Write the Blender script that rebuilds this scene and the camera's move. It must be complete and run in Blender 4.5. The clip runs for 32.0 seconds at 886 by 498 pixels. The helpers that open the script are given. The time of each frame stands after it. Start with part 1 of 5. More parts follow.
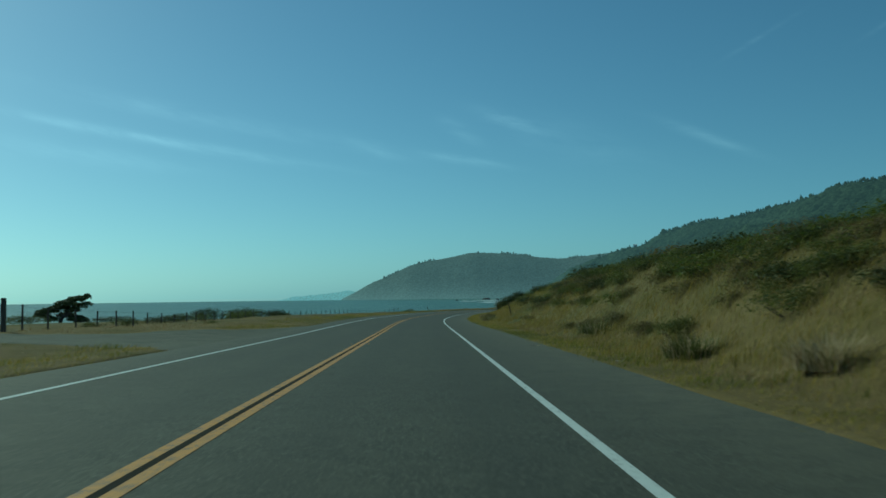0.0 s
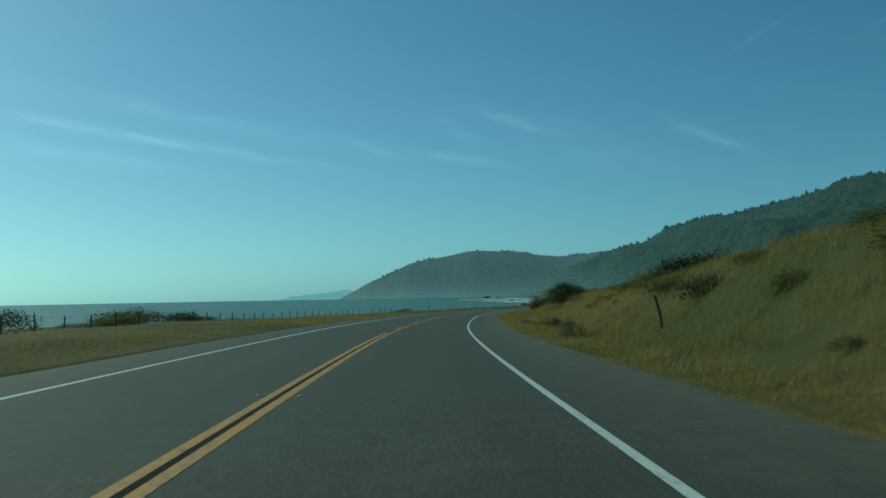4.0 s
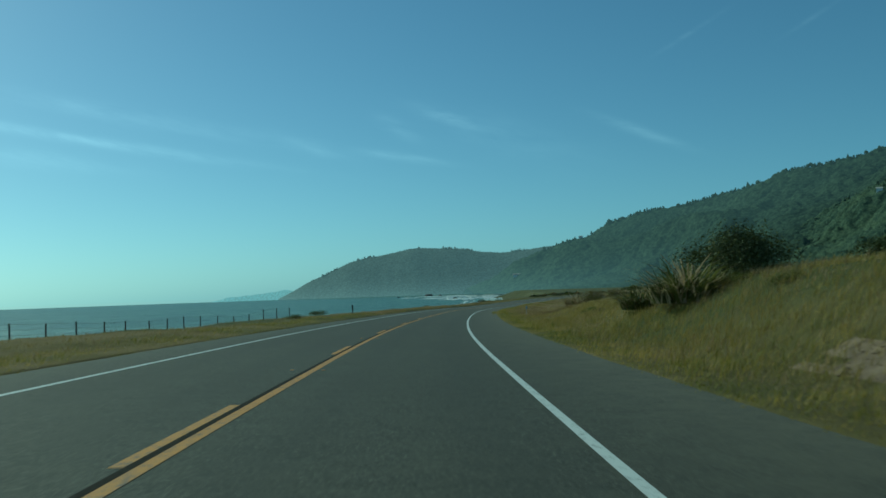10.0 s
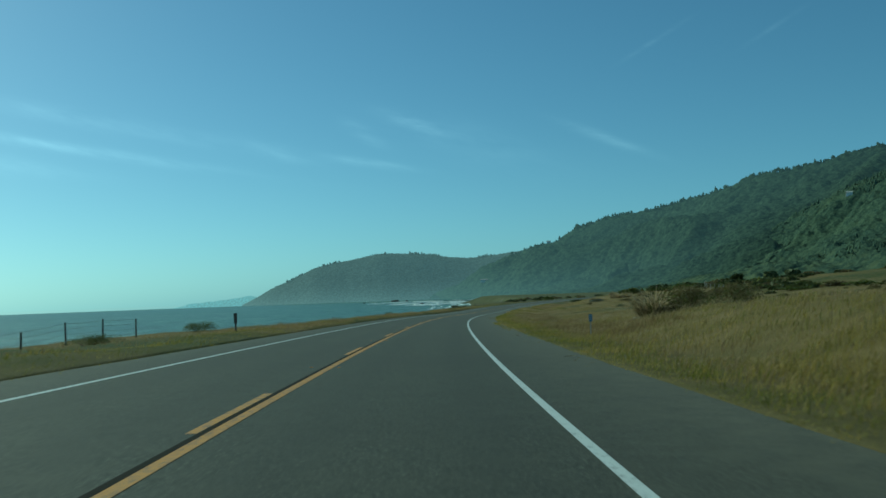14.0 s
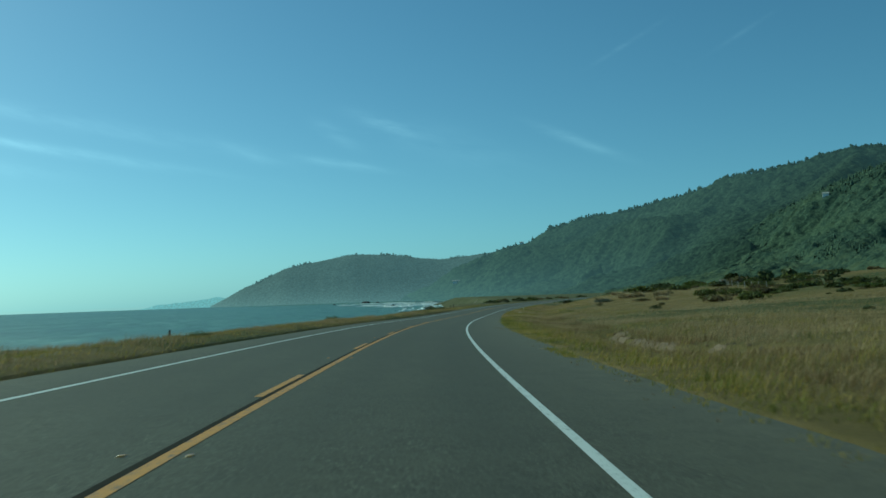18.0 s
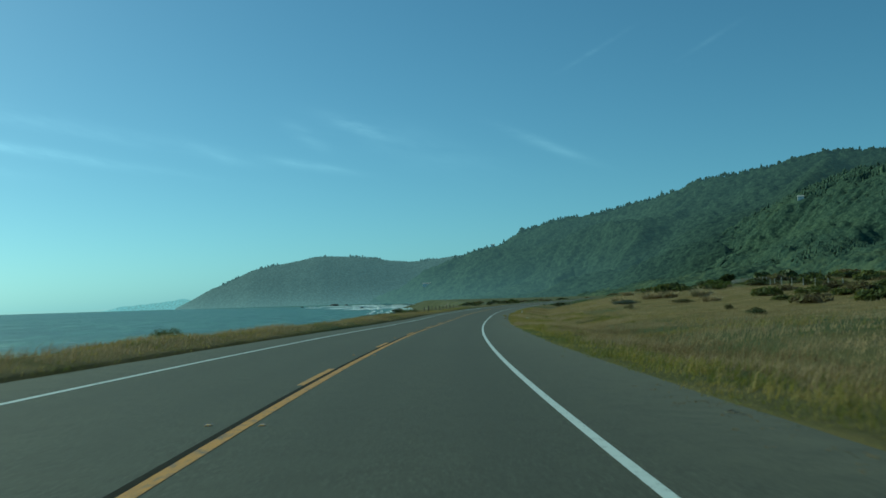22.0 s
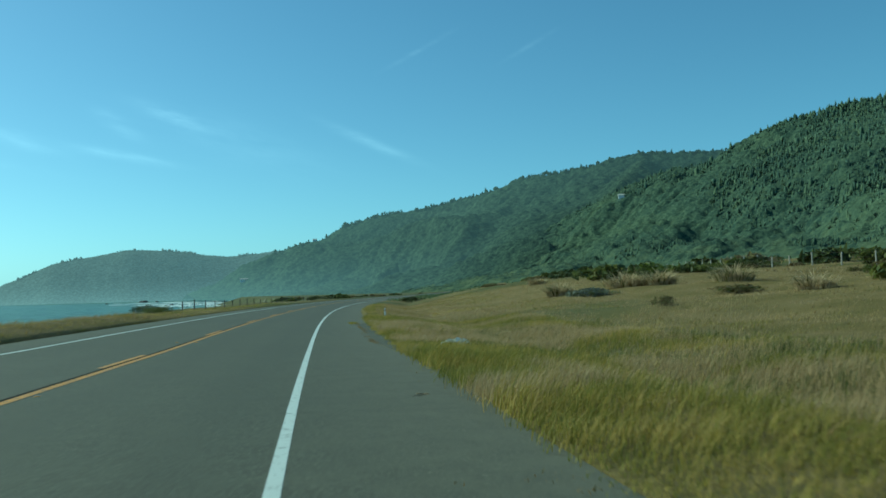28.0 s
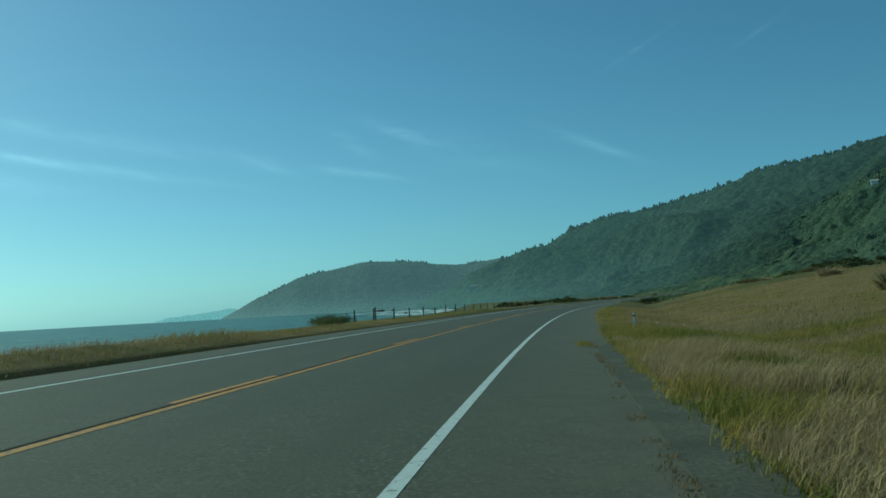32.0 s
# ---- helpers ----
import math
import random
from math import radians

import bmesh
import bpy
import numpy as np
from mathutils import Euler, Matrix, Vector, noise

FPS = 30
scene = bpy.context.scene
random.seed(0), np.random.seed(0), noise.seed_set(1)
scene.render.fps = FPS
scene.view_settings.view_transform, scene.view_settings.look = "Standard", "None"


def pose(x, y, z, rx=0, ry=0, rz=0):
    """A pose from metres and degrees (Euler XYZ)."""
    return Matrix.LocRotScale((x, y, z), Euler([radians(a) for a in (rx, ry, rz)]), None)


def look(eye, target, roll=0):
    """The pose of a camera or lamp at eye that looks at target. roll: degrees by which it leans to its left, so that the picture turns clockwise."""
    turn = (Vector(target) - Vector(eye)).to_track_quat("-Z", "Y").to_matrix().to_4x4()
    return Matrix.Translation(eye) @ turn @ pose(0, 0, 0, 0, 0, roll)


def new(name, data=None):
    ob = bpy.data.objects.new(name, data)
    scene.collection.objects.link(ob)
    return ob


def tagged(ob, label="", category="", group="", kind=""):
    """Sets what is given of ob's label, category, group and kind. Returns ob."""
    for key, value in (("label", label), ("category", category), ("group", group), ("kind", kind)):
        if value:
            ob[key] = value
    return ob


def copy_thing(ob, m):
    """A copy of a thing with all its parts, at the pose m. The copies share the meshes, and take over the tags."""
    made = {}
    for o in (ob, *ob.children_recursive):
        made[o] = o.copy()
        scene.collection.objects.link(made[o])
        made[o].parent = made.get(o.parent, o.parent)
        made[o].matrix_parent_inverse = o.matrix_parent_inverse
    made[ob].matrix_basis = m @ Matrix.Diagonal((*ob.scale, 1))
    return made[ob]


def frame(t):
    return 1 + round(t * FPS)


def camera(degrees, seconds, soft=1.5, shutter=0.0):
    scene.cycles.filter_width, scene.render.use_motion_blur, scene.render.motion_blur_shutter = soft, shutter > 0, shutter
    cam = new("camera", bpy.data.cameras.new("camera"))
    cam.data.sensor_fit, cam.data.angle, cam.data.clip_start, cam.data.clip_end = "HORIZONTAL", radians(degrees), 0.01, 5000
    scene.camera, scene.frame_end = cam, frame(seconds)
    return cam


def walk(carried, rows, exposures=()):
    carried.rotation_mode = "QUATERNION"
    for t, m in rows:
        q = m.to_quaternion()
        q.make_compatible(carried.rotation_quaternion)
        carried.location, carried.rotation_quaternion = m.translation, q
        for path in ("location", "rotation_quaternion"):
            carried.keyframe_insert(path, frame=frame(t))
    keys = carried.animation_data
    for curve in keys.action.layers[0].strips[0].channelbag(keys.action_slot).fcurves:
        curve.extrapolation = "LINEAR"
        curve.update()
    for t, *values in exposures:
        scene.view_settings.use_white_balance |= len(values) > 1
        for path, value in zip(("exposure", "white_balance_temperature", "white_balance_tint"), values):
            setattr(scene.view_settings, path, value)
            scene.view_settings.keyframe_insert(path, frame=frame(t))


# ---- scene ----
cam = camera(52.2, 32.0, soft=1.6, shutter=0.3)
# seconds, place, tilt, roll and heading of the car-borne camera
PATH = [
    (0.0, 0.00, 0.00, 1.20, 92.89, 0.72, -1.20), (0.5, -0.02, 5.88, 1.12, 92.82, 0.78, -1.06),
    (1.0, -0.04, 11.75, 1.04, 92.85, 0.96, -1.04), (1.5, -0.07, 17.63, 0.96, 92.96, 0.84, -0.92),
    (2.0, -0.11, 23.51, 0.88, 92.84, 0.55, -0.96), (2.5, -0.14, 29.38, 0.79, 92.84, 0.82, -0.97),
    (3.0, -0.17, 35.26, 0.71, 92.74, 0.95, -1.07), (3.5, -0.18, 41.13, 0.63, 92.82, 0.96, -1.17),
    (5.5, -0.12, 64.64, 0.31, 92.75, 1.45, -1.67), (6.0, -0.08, 70.52, 0.23, 92.72, 1.76, -1.72),
    (6.5, 0.03, 76.39, 0.15, 92.73, 1.86, -1.87), (7.0, 0.18, 82.26, 0.06, 92.84, 1.88, -2.30),
    (7.5, 0.38, 88.09, -0.02, 92.72, 1.98, -2.89), (8.0, 0.63, 93.86, -0.10, 92.65, 2.09, -3.27),
    (8.5, 0.93, 99.59, -0.17, 92.73, 2.11, -3.84), (9.0, 1.27, 105.18, -0.25, 92.81, 2.08, -4.36),
    (9.5, 1.60, 110.69, -0.33, 92.75, 1.91, -4.76), (10.0, 1.96, 116.13, -0.40, 92.61, 2.00, -4.95),
    (10.5, 2.31, 121.46, -0.48, 92.72, 2.06, -5.05), (11.0, 2.69, 126.74, -0.55, 92.69, 2.12, -5.30),
    (11.5, 3.06, 132.00, -0.62, 92.69, 2.08, -5.27), (12.0, 3.45, 137.23, -0.70, 92.77, 1.98, -5.41),
    (12.5, 3.87, 142.45, -0.77, 92.80, 2.03, -5.65), (13.0, 4.34, 147.66, -0.84, 92.91, 1.98, -6.16),
    (13.5, 4.82, 152.87, -0.91, 92.92, 2.02, -6.56), (14.0, 5.34, 158.02, -0.98, 92.90, 2.10, -7.07),
    (14.5, 5.87, 162.99, -1.05, 92.92, 2.17, -7.42), (16.5, 8.19, 182.47, -1.32, 92.90, 1.94, -8.39),
    (17.0, 8.83, 187.45, -1.39, 92.72, 2.09, -8.51), (17.5, 9.51, 192.74, -1.47, 92.84, 2.17, -8.68),
    (18.0, 10.23, 198.14, -1.54, 92.94, 2.00, -8.87), (18.5, 10.96, 203.45, -1.62, 92.94, 1.95, -8.99),
    (19.0, 11.68, 208.63, -1.69, 92.94, 1.70, -9.24), (19.5, 12.39, 213.77, -1.76, 92.93, 1.82, -9.45),
    (20.0, 13.10, 218.87, -1.83, 93.03, 1.61, -9.62), (20.5, 13.84, 223.92, -1.90, 92.99, 1.78, -9.91),
    (21.0, 14.60, 228.98, -1.97, 93.01, 1.68, -10.17), (21.5, 15.41, 234.29, -2.05, 93.10, 1.69, -10.45),
    (22.0, 16.30, 239.84, -2.12, 93.07, 1.74, -10.79), (22.5, 17.24, 245.47, -2.20, 92.94, 1.89, -11.22),
    (23.0, 18.27, 251.32, -2.28, 93.16, 1.90, -11.74), (23.5, 19.41, 257.25, -2.37, 93.02, 2.04, -12.15),
    (24.0, 20.60, 263.15, -2.45, 93.09, 1.93, -12.71), (24.5, 21.85, 269.00, -2.53, 93.16, 1.84, -13.18),
    (26.5, 27.41, 292.25, -2.86, 92.89, 1.36, -15.62), (27.0, 29.09, 297.98, -2.95, 92.59, 1.26, -18.06),
    (27.5, 30.94, 303.43, -3.02, 92.64, 1.48, -20.25), (28.0, 32.84, 308.47, -3.10, 92.55, 1.58, -22.05),
    (28.5, 34.57, 313.10, -3.17, 92.49, 2.09, -23.06), (29.0, 35.93, 316.67, -3.23, 92.47, 2.48, -23.22),
    (29.5, 37.03, 319.79, -3.29, 92.54, 2.92, -22.46), (30.0, 38.00, 322.99, -3.33, 92.75, 3.00, -18.73),
    (30.5, 38.52, 325.48, -3.37, 92.83, 3.36, -14.60), (31.0, 38.79, 327.68, -3.40, 93.02, 3.43, -10.46),
    (31.5, 38.89, 328.68, -3.41, 93.21, 3.11, -8.34), (32.0, 38.89, 329.09, -3.42, 93.44, 3.18, -7.64),
]
walk(cam, [(t, pose(x, y, z, rx, ry, rz)) for t, x, y, z, rx, ry, rz in PATH],
     exposures=[(0.0, -0.72, 5100, -37), (6.0, -0.67, 5100, -37), (10.0, -0.57, 5100, -37), (17.0, -0.42, 5100, -37), (25.0, -0.32, 5100, -37), (27.0, -0.03, 5100, -37), (28.5, 0.12, 5100, -37), (29.5, 0.12, 5100, -37), (30.2, -0.02, 5100, -37), (31.0, -0.42, 5100, -37), (32.0, -0.47, 5100, -37)])

# ---- world, sun ----
SUN_AZ, SUN_EL = 48.0, 33.0      # degrees left of the road's first heading, and up
world = bpy.data.worlds.new("world")
scene.world = world
world.use_nodes = True
wn, wl = world.node_tree.nodes, world.node_tree.links
wn.clear()


def wmath(op, a, b=None, c=None):
    n = wn.new("ShaderNodeMath")
    n.operation = op
    for i, v in enumerate((a, b, c)):
        if v is None:
            continue
        if isinstance(v, (int, float)):
            n.inputs[i].default_value = v
        else:
            wl.new(v, n.inputs[i])
    return n.outputs[0]


sky = wn.new("ShaderNodeTexSky")
sky.sky_type = 'NISHITA'
sky.sun_disc = False
sky.sun_elevation = radians(SUN_EL)
sky.sun_rotation = radians(-SUN_AZ)
sky.air_density, sky.dust_density, sky.ozone_density = 1.0, 0.75, 3.7
sky.altitude = 20
coord = wn.new("ShaderNodeTexCoord")
sep = wn.new("ShaderNodeSeparateXYZ")
wl.new(coord.outputs["Generated"], sep.inputs[0])
az = wmath("ARCTAN2", sep.outputs[0], sep.outputs[1])       # radians to the right of the road
el = wmath("ARCSINE", sep.outputs[2])
comb = wn.new("ShaderNodeCombineXYZ")
wl.new(wmath("MULTIPLY", az, 9.0), comb.inputs[0])
wl.new(wmath("MULTIPLY_ADD", el, 40.0, wmath("MULTIPLY", az, 9.0)), comb.inputs[1])
wisp = wn.new("ShaderNodeTexNoise")
wisp.inputs["Scale"].default_value, wisp.inputs["Detail"].default_value, wisp.inputs["Roughness"].default_value = 1.6, 6.0, 0.62
wl.new(comb.outputs[0], wisp.inputs["Vector"])
# thin cirrus streaks: azimuth, height (degrees), length, thickness, slope, strength
STREAKS = [(-17.0, 9.6, 9.0, 0.28, -0.14, 0.55), (-20.0, 8.4, 5.0, 0.5, -0.1, 0.3), (-14.0, 11.0, 8.0, 0.5, -0.16, 0.25),
           (5.6, 10.9, 1.6, 0.35, -0.32, 0.5), (2.6, 8.5, 2.6, 0.25, -0.16, 0.4), (2.4, 10.3, 1.2, 0.5, -0.5, 0.25),
           (-3.0, 9.2, 2.0, 0.5, -0.3, 0.2), (17.6, 9.4, 2.4, 0.3, -0.42, 0.35), (21.0, 15.0, 1.6, 0.15, 0.5, 0.22), (9.0, 9.6, 5.0, 1.2, -0.3, 0.12),
           (28.0, 15.0, 1.4, 0.15, 0.5, 0.15)]
total = None
for a0, e0, ln, th, sl, st in STREAKS:
    da = wmath("SUBTRACT", az, radians(a0))
    de = wmath("SUBTRACT", wmath("SUBTRACT", el, radians(e0)), wmath("MULTIPLY", da, sl))
    g1 = wmath("POWER", wmath("DIVIDE", da, radians(ln)), 2.0)
    g2 = wmath("POWER", wmath("DIVIDE", de, radians(th)), 2.0)
    g = wmath("MULTIPLY", wmath("EXPONENT", wmath("MULTIPLY", wmath("ADD", g1, g2), -1.0)), st)
    total = g if total is None else wmath("ADD", total, g)
ramp = wn.new("ShaderNodeMapRange")
ramp.inputs["From Min"].default_value, ramp.inputs["From Max"].default_value = 0.3, 0.7
wl.new(wisp.outputs["Fac"], ramp.inputs["Value"])
cover = wmath("MULTIPLY", total, ramp.outputs[0])
# pale sea haze low over the horizon, all round
haze = wmath("EXPONENT", wmath("MULTIPLY", wmath("ABSOLUTE", el), -9.0))
hz = wn.new("ShaderNodeMixRGB")
hz.blend_type = 'MULTIPLY'
wl.new(haze, hz.inputs[0])
wl.new(sky.outputs[0], hz.inputs[1])
hz.inputs[2].default_value = (0.84, 1.04, 1.26, 1)
low = wmath("EXPONENT", wmath("MULTIPLY", wmath("ABSOLUTE", el), -22.0))
hz2 = wn.new("ShaderNodeMixRGB")
hz2.blend_type = 'MULTIPLY'
wl.new(low, hz2.inputs[0])
wl.new(hz.outputs[0], hz2.inputs[1])
hz2.inputs[2].default_value = (0.95, 1.19, 1.45, 1)
mixw = wn.new("ShaderNodeMixRGB")
mixw.blend_type = 'ADD'
wl.new(cover, mixw.inputs[0])
wl.new(hz2.outputs[0], mixw.inputs[1])
mixw.inputs[2].default_value = (3.2, 3.6, 3.8, 1)
bg = wn.new("ShaderNodeBackground")
bg.inputs["Strength"].default_value = 0.098
wl.new(mixw.outputs[0], bg.inputs[0])
wo = wn.new("ShaderNodeOutputWorld")
wl.new(bg.outputs[0], wo.inputs[0])

sun_data = bpy.data.lights.new("sun", 'SUN')
sun_data.energy, sun_data.angle, sun_data.color = 3.8, radians(0.6), (1.0, 0.87, 0.68)
sun = new("sun", sun_data)
_a, _e = radians(SUN_AZ), radians(SUN_EL)
sun.matrix_world = look((0, 0, 60), (math.sin(_a) * math.cos(_e), -math.cos(_a) * math.cos(_e), 60 - math.sin(_e)))

# ---- materials ----
def material(name, rough=0.8, metal=0.0, spec=0.3):
    m = bpy.data.materials.new(name)
    m.use_nodes = True
    b = m.node_tree.nodes["Principled BSDF"]
    b.inputs["Roughness"].default_value = rough
    b.inputs["Metallic"].default_value = metal
    b.inputs["Specular IOR Level"].default_value = spec
    return m, m.node_tree.nodes, m.node_tree.links, b


def noise_node(n, l, scale, detail=5.0, rough=0.6, stretch=None):
    tc = n.new("ShaderNodeTexCoord")
    t = n.new("ShaderNodeTexNoise")
    t.inputs["Scale"].default_value, t.inputs["Detail"].default_value, t.inputs["Roughness"].default_value = scale, detail, rough
    if stretch:
        mp = n.new("ShaderNodeMapping")
        mp.inputs["Scale"].default_value = stretch
        l.new(tc.outputs["Object"], mp.inputs[0])
        l.new(mp.outputs[0], t.inputs["Vector"])
    else:
        l.new(tc.outputs["Object"], t.inputs["Vector"])
    return t.outputs["Fac"]


def ramp_node(n, l, fac, stops):
    r = n.new("ShaderNodeValToRGB")
    e = r.color_ramp.elements
    while len(e) < len(stops):
        e.new(0.5)
    for i, (p, c) in enumerate(stops):
        e[i].position, e[i].color = p, (*c, 1)
    l.new(fac, r.inputs[0])
    return r.outputs[0]


def mix_node(n, l, fac, a, b, mode='MIX'):
    m = n.new("ShaderNodeMixRGB")
    m.blend_type = mode
    for i, v in ((0, fac), (1, a), (2, b)):
        if isinstance(v, (int, float)):
            m.inputs[i].default_value = v
        elif isinstance(v, tuple):
            m.inputs[i].default_value = (*v, 1)
        else:
            l.new(v, m.inputs[i])
    return m.outputs[0]


def bump_node(n, l, b, height, strength, dist=0.02):
    k = n.new("ShaderNodeBump")
    k.inputs["Strength"].default_value, k.inputs["Distance"].default_value = strength, dist
    l.new(height, k.inputs["Height"])
    l.new(k.outputs[0], b.inputs["Normal"])


def simple(name, c1, c2, scale, rough=0.8, bump=0.3, dist=0.01, big=None, metal=0.0, spec=0.3, stretch=None):
    """Two tones of grain at one scale and, with big, larger stains."""
    m, n, l, b = material(name, rough, metal, spec)
    f = noise_node(n, l, scale, stretch=stretch)
    col = ramp_node(n, l, f, [(0.3, c1), (0.7, c2)])
    if big:
        g = noise_node(n, l, big[0], 3.0)
        col = mix_node(n, l, ramp_node(n, l, g, [(0.4, (0, 0, 0)), (0.65, (1, 1, 1))]), col, big[1])
    l.new(col, b.inputs["Base Color"])
    if bump:
        bump_node(n, l, b, f, bump, dist)
    return m


def leafy(name, cols, spread=0.5, rough=0.6, trans=0.25, patch=0.25):
    """Foliage: each island its own shade, with drifts of colour over the ground."""
    m, n, l, b = material(name, rough, 0.0, 0.25)
    geo = n.new("ShaderNodeNewGeometry")
    big = noise_node(n, l, patch, 3.0)
    mixf = n.new("ShaderNodeMath")
    mixf.operation = "MULTIPLY_ADD"
    l.new(geo.outputs["Random Per Island"], mixf.inputs[0])
    mixf.inputs[1].default_value = spread
    sc = n.new("ShaderNodeMath")
    sc.operation = "MULTIPLY_ADD"
    l.new(big, sc.inputs[0])
    sc.inputs[1].default_value, sc.inputs[2].default_value = 2.0, -0.5 - spread / 2
    l.new(sc.outputs[0], mixf.inputs[2])
    k = len(cols) - 1
    col = ramp_node(n, l, mixf.outputs[0], [(i / k, c) for i, c in enumerate(cols)])
    l.new(col, b.inputs["Base Color"])
    if trans:
        tr = n.new("ShaderNodeBsdfTranslucent")
        l.new(col, tr.inputs[0])
        mx = n.new("ShaderNodeMixShader")
        mx.inputs[0].default_value = trans
        l.new(b.outputs[0], mx.inputs[1])
        l.new(tr.outputs[0], mx.inputs[2])
        l.new(mx.outputs[0], n["Material Output"].inputs[0])
    return m


def asphalt_material():
    m, n, l, b = material("asphalt", 0.82, 0.0, 0.35)
    fine = noise_node(n, l, 26.0, 7.0, 0.85)
    mid = noise_node(n, l, 2.2, 5.0, 0.6)
    broad = noise_node(n, l, 0.12, 4.0, 0.55)
    col = ramp_node(n, l, fine, [(0.38, (0.012, 0.0115, 0.0075)), (0.53, (0.050, 0.048, 0.033)), (0.64, (0.26, 0.248, 0.172))])
    col = mix_node(n, l, ramp_node(n, l, mid, [(0.42, (0, 0, 0)), (0.7, (0.5, 0.5, 0.5))]), col, (0.086, 0.083, 0.056))
    col = mix_node(n, l, ramp_node(n, l, broad, [(0.4, (0, 0, 0)), (0.7, (0.5, 0.5, 0.5))]), col, (0.040, 0.038, 0.027))
    # wheel paths, drawn in the road's own width (second texture axis is metres from the middle line)
    uv = n.new("ShaderNodeUVMap")
    uv.uv_map = "road"
    sp = n.new("ShaderNodeSeparateXYZ")
    l.new(uv.outputs[0], sp.inputs[0])
    acc = None
    for centre in (1.0, 2.75, -0.95, -2.6):
        d = n.new("ShaderNodeMath")
        d.operation = "SUBTRACT"
        l.new(sp.outputs[1], d.inputs[0])
        d.inputs[1].default_value = centre
        q = n.new("ShaderNodeMath")
        q.operation = "POWER"
        l.new(d.outputs[0], q.inputs[0])
        q.inputs[1].default_value = 2.0
        e = n.new("ShaderNodeMath")
        e.operation = "MULTIPLY"
        l.new(q.outputs[0], e.inputs[0])
        e.inputs[1].default_value = -7.0
        x = n.new("ShaderNodeMath")
        x.operation = "EXPONENT"
        l.new(e.outputs[0], x.inputs[0])
        if acc is None:
            acc = x.outputs[0]
        else:
            s = n.new("ShaderNodeMath")
            s.operation = "ADD"
            l.new(acc, s.inputs[0])
            l.new(x.outputs[0], s.inputs[1])
            acc = s.outputs[0]
    w = n.new("ShaderNodeMath")
    w.operation = "MULTIPLY"
    l.new(acc, w.inputs[0])
    w.inputs[1].default_value = 0.35
    col = mix_node(n, l, w.outputs[0], col, (0.038, 0.037, 0.027))
    side = n.new("ShaderNodeMath")
    side.operation = "ABSOLUTE"
    l.new(sp.outputs[1], side.inputs[0])
    dust = n.new("ShaderNodeMapRange")
    dust.inputs["From Min"].default_value, dust.inputs["From Max"].default_value = 3.4, 5.6
    dust.inputs["To Max"].default_value = 0.95
    l.new(side.outputs[0], dust.inputs["Value"])
    dm = n.new("ShaderNodeMath")
    dm.operation = "MULTIPLY"
    l.new(dust.outputs[0], dm.inputs[0])
    l.new(mid, dm.inputs[1])
    col = mix_node(n, l, dm.outputs[0], col, (0.135, 0.122, 0.082))
    # later stretch of asphalt painted paler to stand in for brighter exposure
    exposure_lift = n.new("ShaderNodeMapRange")
    exposure_lift.inputs["From Min"].default_value, exposure_lift.inputs["From Max"].default_value = 150.0, 290.0
    exposure_lift.inputs["To Max"].default_value = 0.5
    l.new(sp.outputs[0], exposure_lift.inputs["Value"])
    col = mix_node(n, l, exposure_lift.outputs[0], col, mix_node(n, l, 0.5, col, (0.150, 0.140, 0.098)))
    l.new(col, b.inputs["Base Color"])
    bump_node(n, l, b, fine, 0.6, 0.008)
    return m


def paint_material(name, colour, worn):
    m, n, l, b = material(name, 0.6, 0.0, 0.4)
    f = noise_node(n, l, 9.0, 8.0, 0.75)
    g = noise_node(n, l, 70.0, 3.0, 0.7)
    s = n.new("ShaderNodeMath")
    s.operation = "MULTIPLY_ADD"
    l.new(g, s.inputs[0])
    s.inputs[1].default_value = 0.45
    l.new(f, s.inputs[2])
    col = ramp_node(n, l, s.outputs[0], [(worn - 0.06, (0.09, 0.088, 0.08)), (worn + 0.05, colour)])
    l.new(col, b.inputs["Base Color"])
    bump_node(n, l, b, g, 0.3, 0.004)
    return m


def ground_material():
    m, n, l, b = material("grassy_soil", 0.95, 0.0, 0.1)
    a = noise_node(n, l, 0.35, 5.0, 0.6)
    f = noise_node(n, l, 14.0, 6.0, 0.7)
    far = noise_node(n, l, 0.02, 4.0, 0.6)
    col = ramp_node(n, l, a, [(0.30, (0.130, 0.108, 0.032)), (0.5, (0.230, 0.162, 0.066)), (0.7, (0.300, 0.210, 0.106))])
    col = mix_node(n, l, 0.45, col, ramp_node(n, l, f, [(0.35, (0.06, 0.052, 0.018)), (0.7, (0.22, 0.170, 0.060))]))
    col = mix_node(n, l, ramp_node(n, l, far, [(0.45, (0, 0, 0)), (0.6, (0.8, 0.8, 0.8))]), col, (0.055, 0.075, 0.028))
    # scrub takes over from pasture farther along the coast
    tc, sp = n.new("ShaderNodeTexCoord"), n.new("ShaderNodeSeparateXYZ")
    l.new(tc.outputs["Object"], sp.inputs[0])
    mr = n.new("ShaderNodeMapRange")
    mr.inputs["From Min"].default_value, mr.inputs["From Max"].default_value = 430.0, 560.0
    mr.inputs["To Max"].default_value = 0.85
    l.new(sp.outputs[1], mr.inputs["Value"])
    col = mix_node(n, l, mr.outputs[0], col, ramp_node(n, l, far, [(0.35, (0.060, 0.074, 0.034)), (0.65, (0.135, 0.128, 0.066))]))
    l.new(col, b.inputs["Base Color"])
    bump_node(n, l, b, f, 0.8, 0.08)
    return m


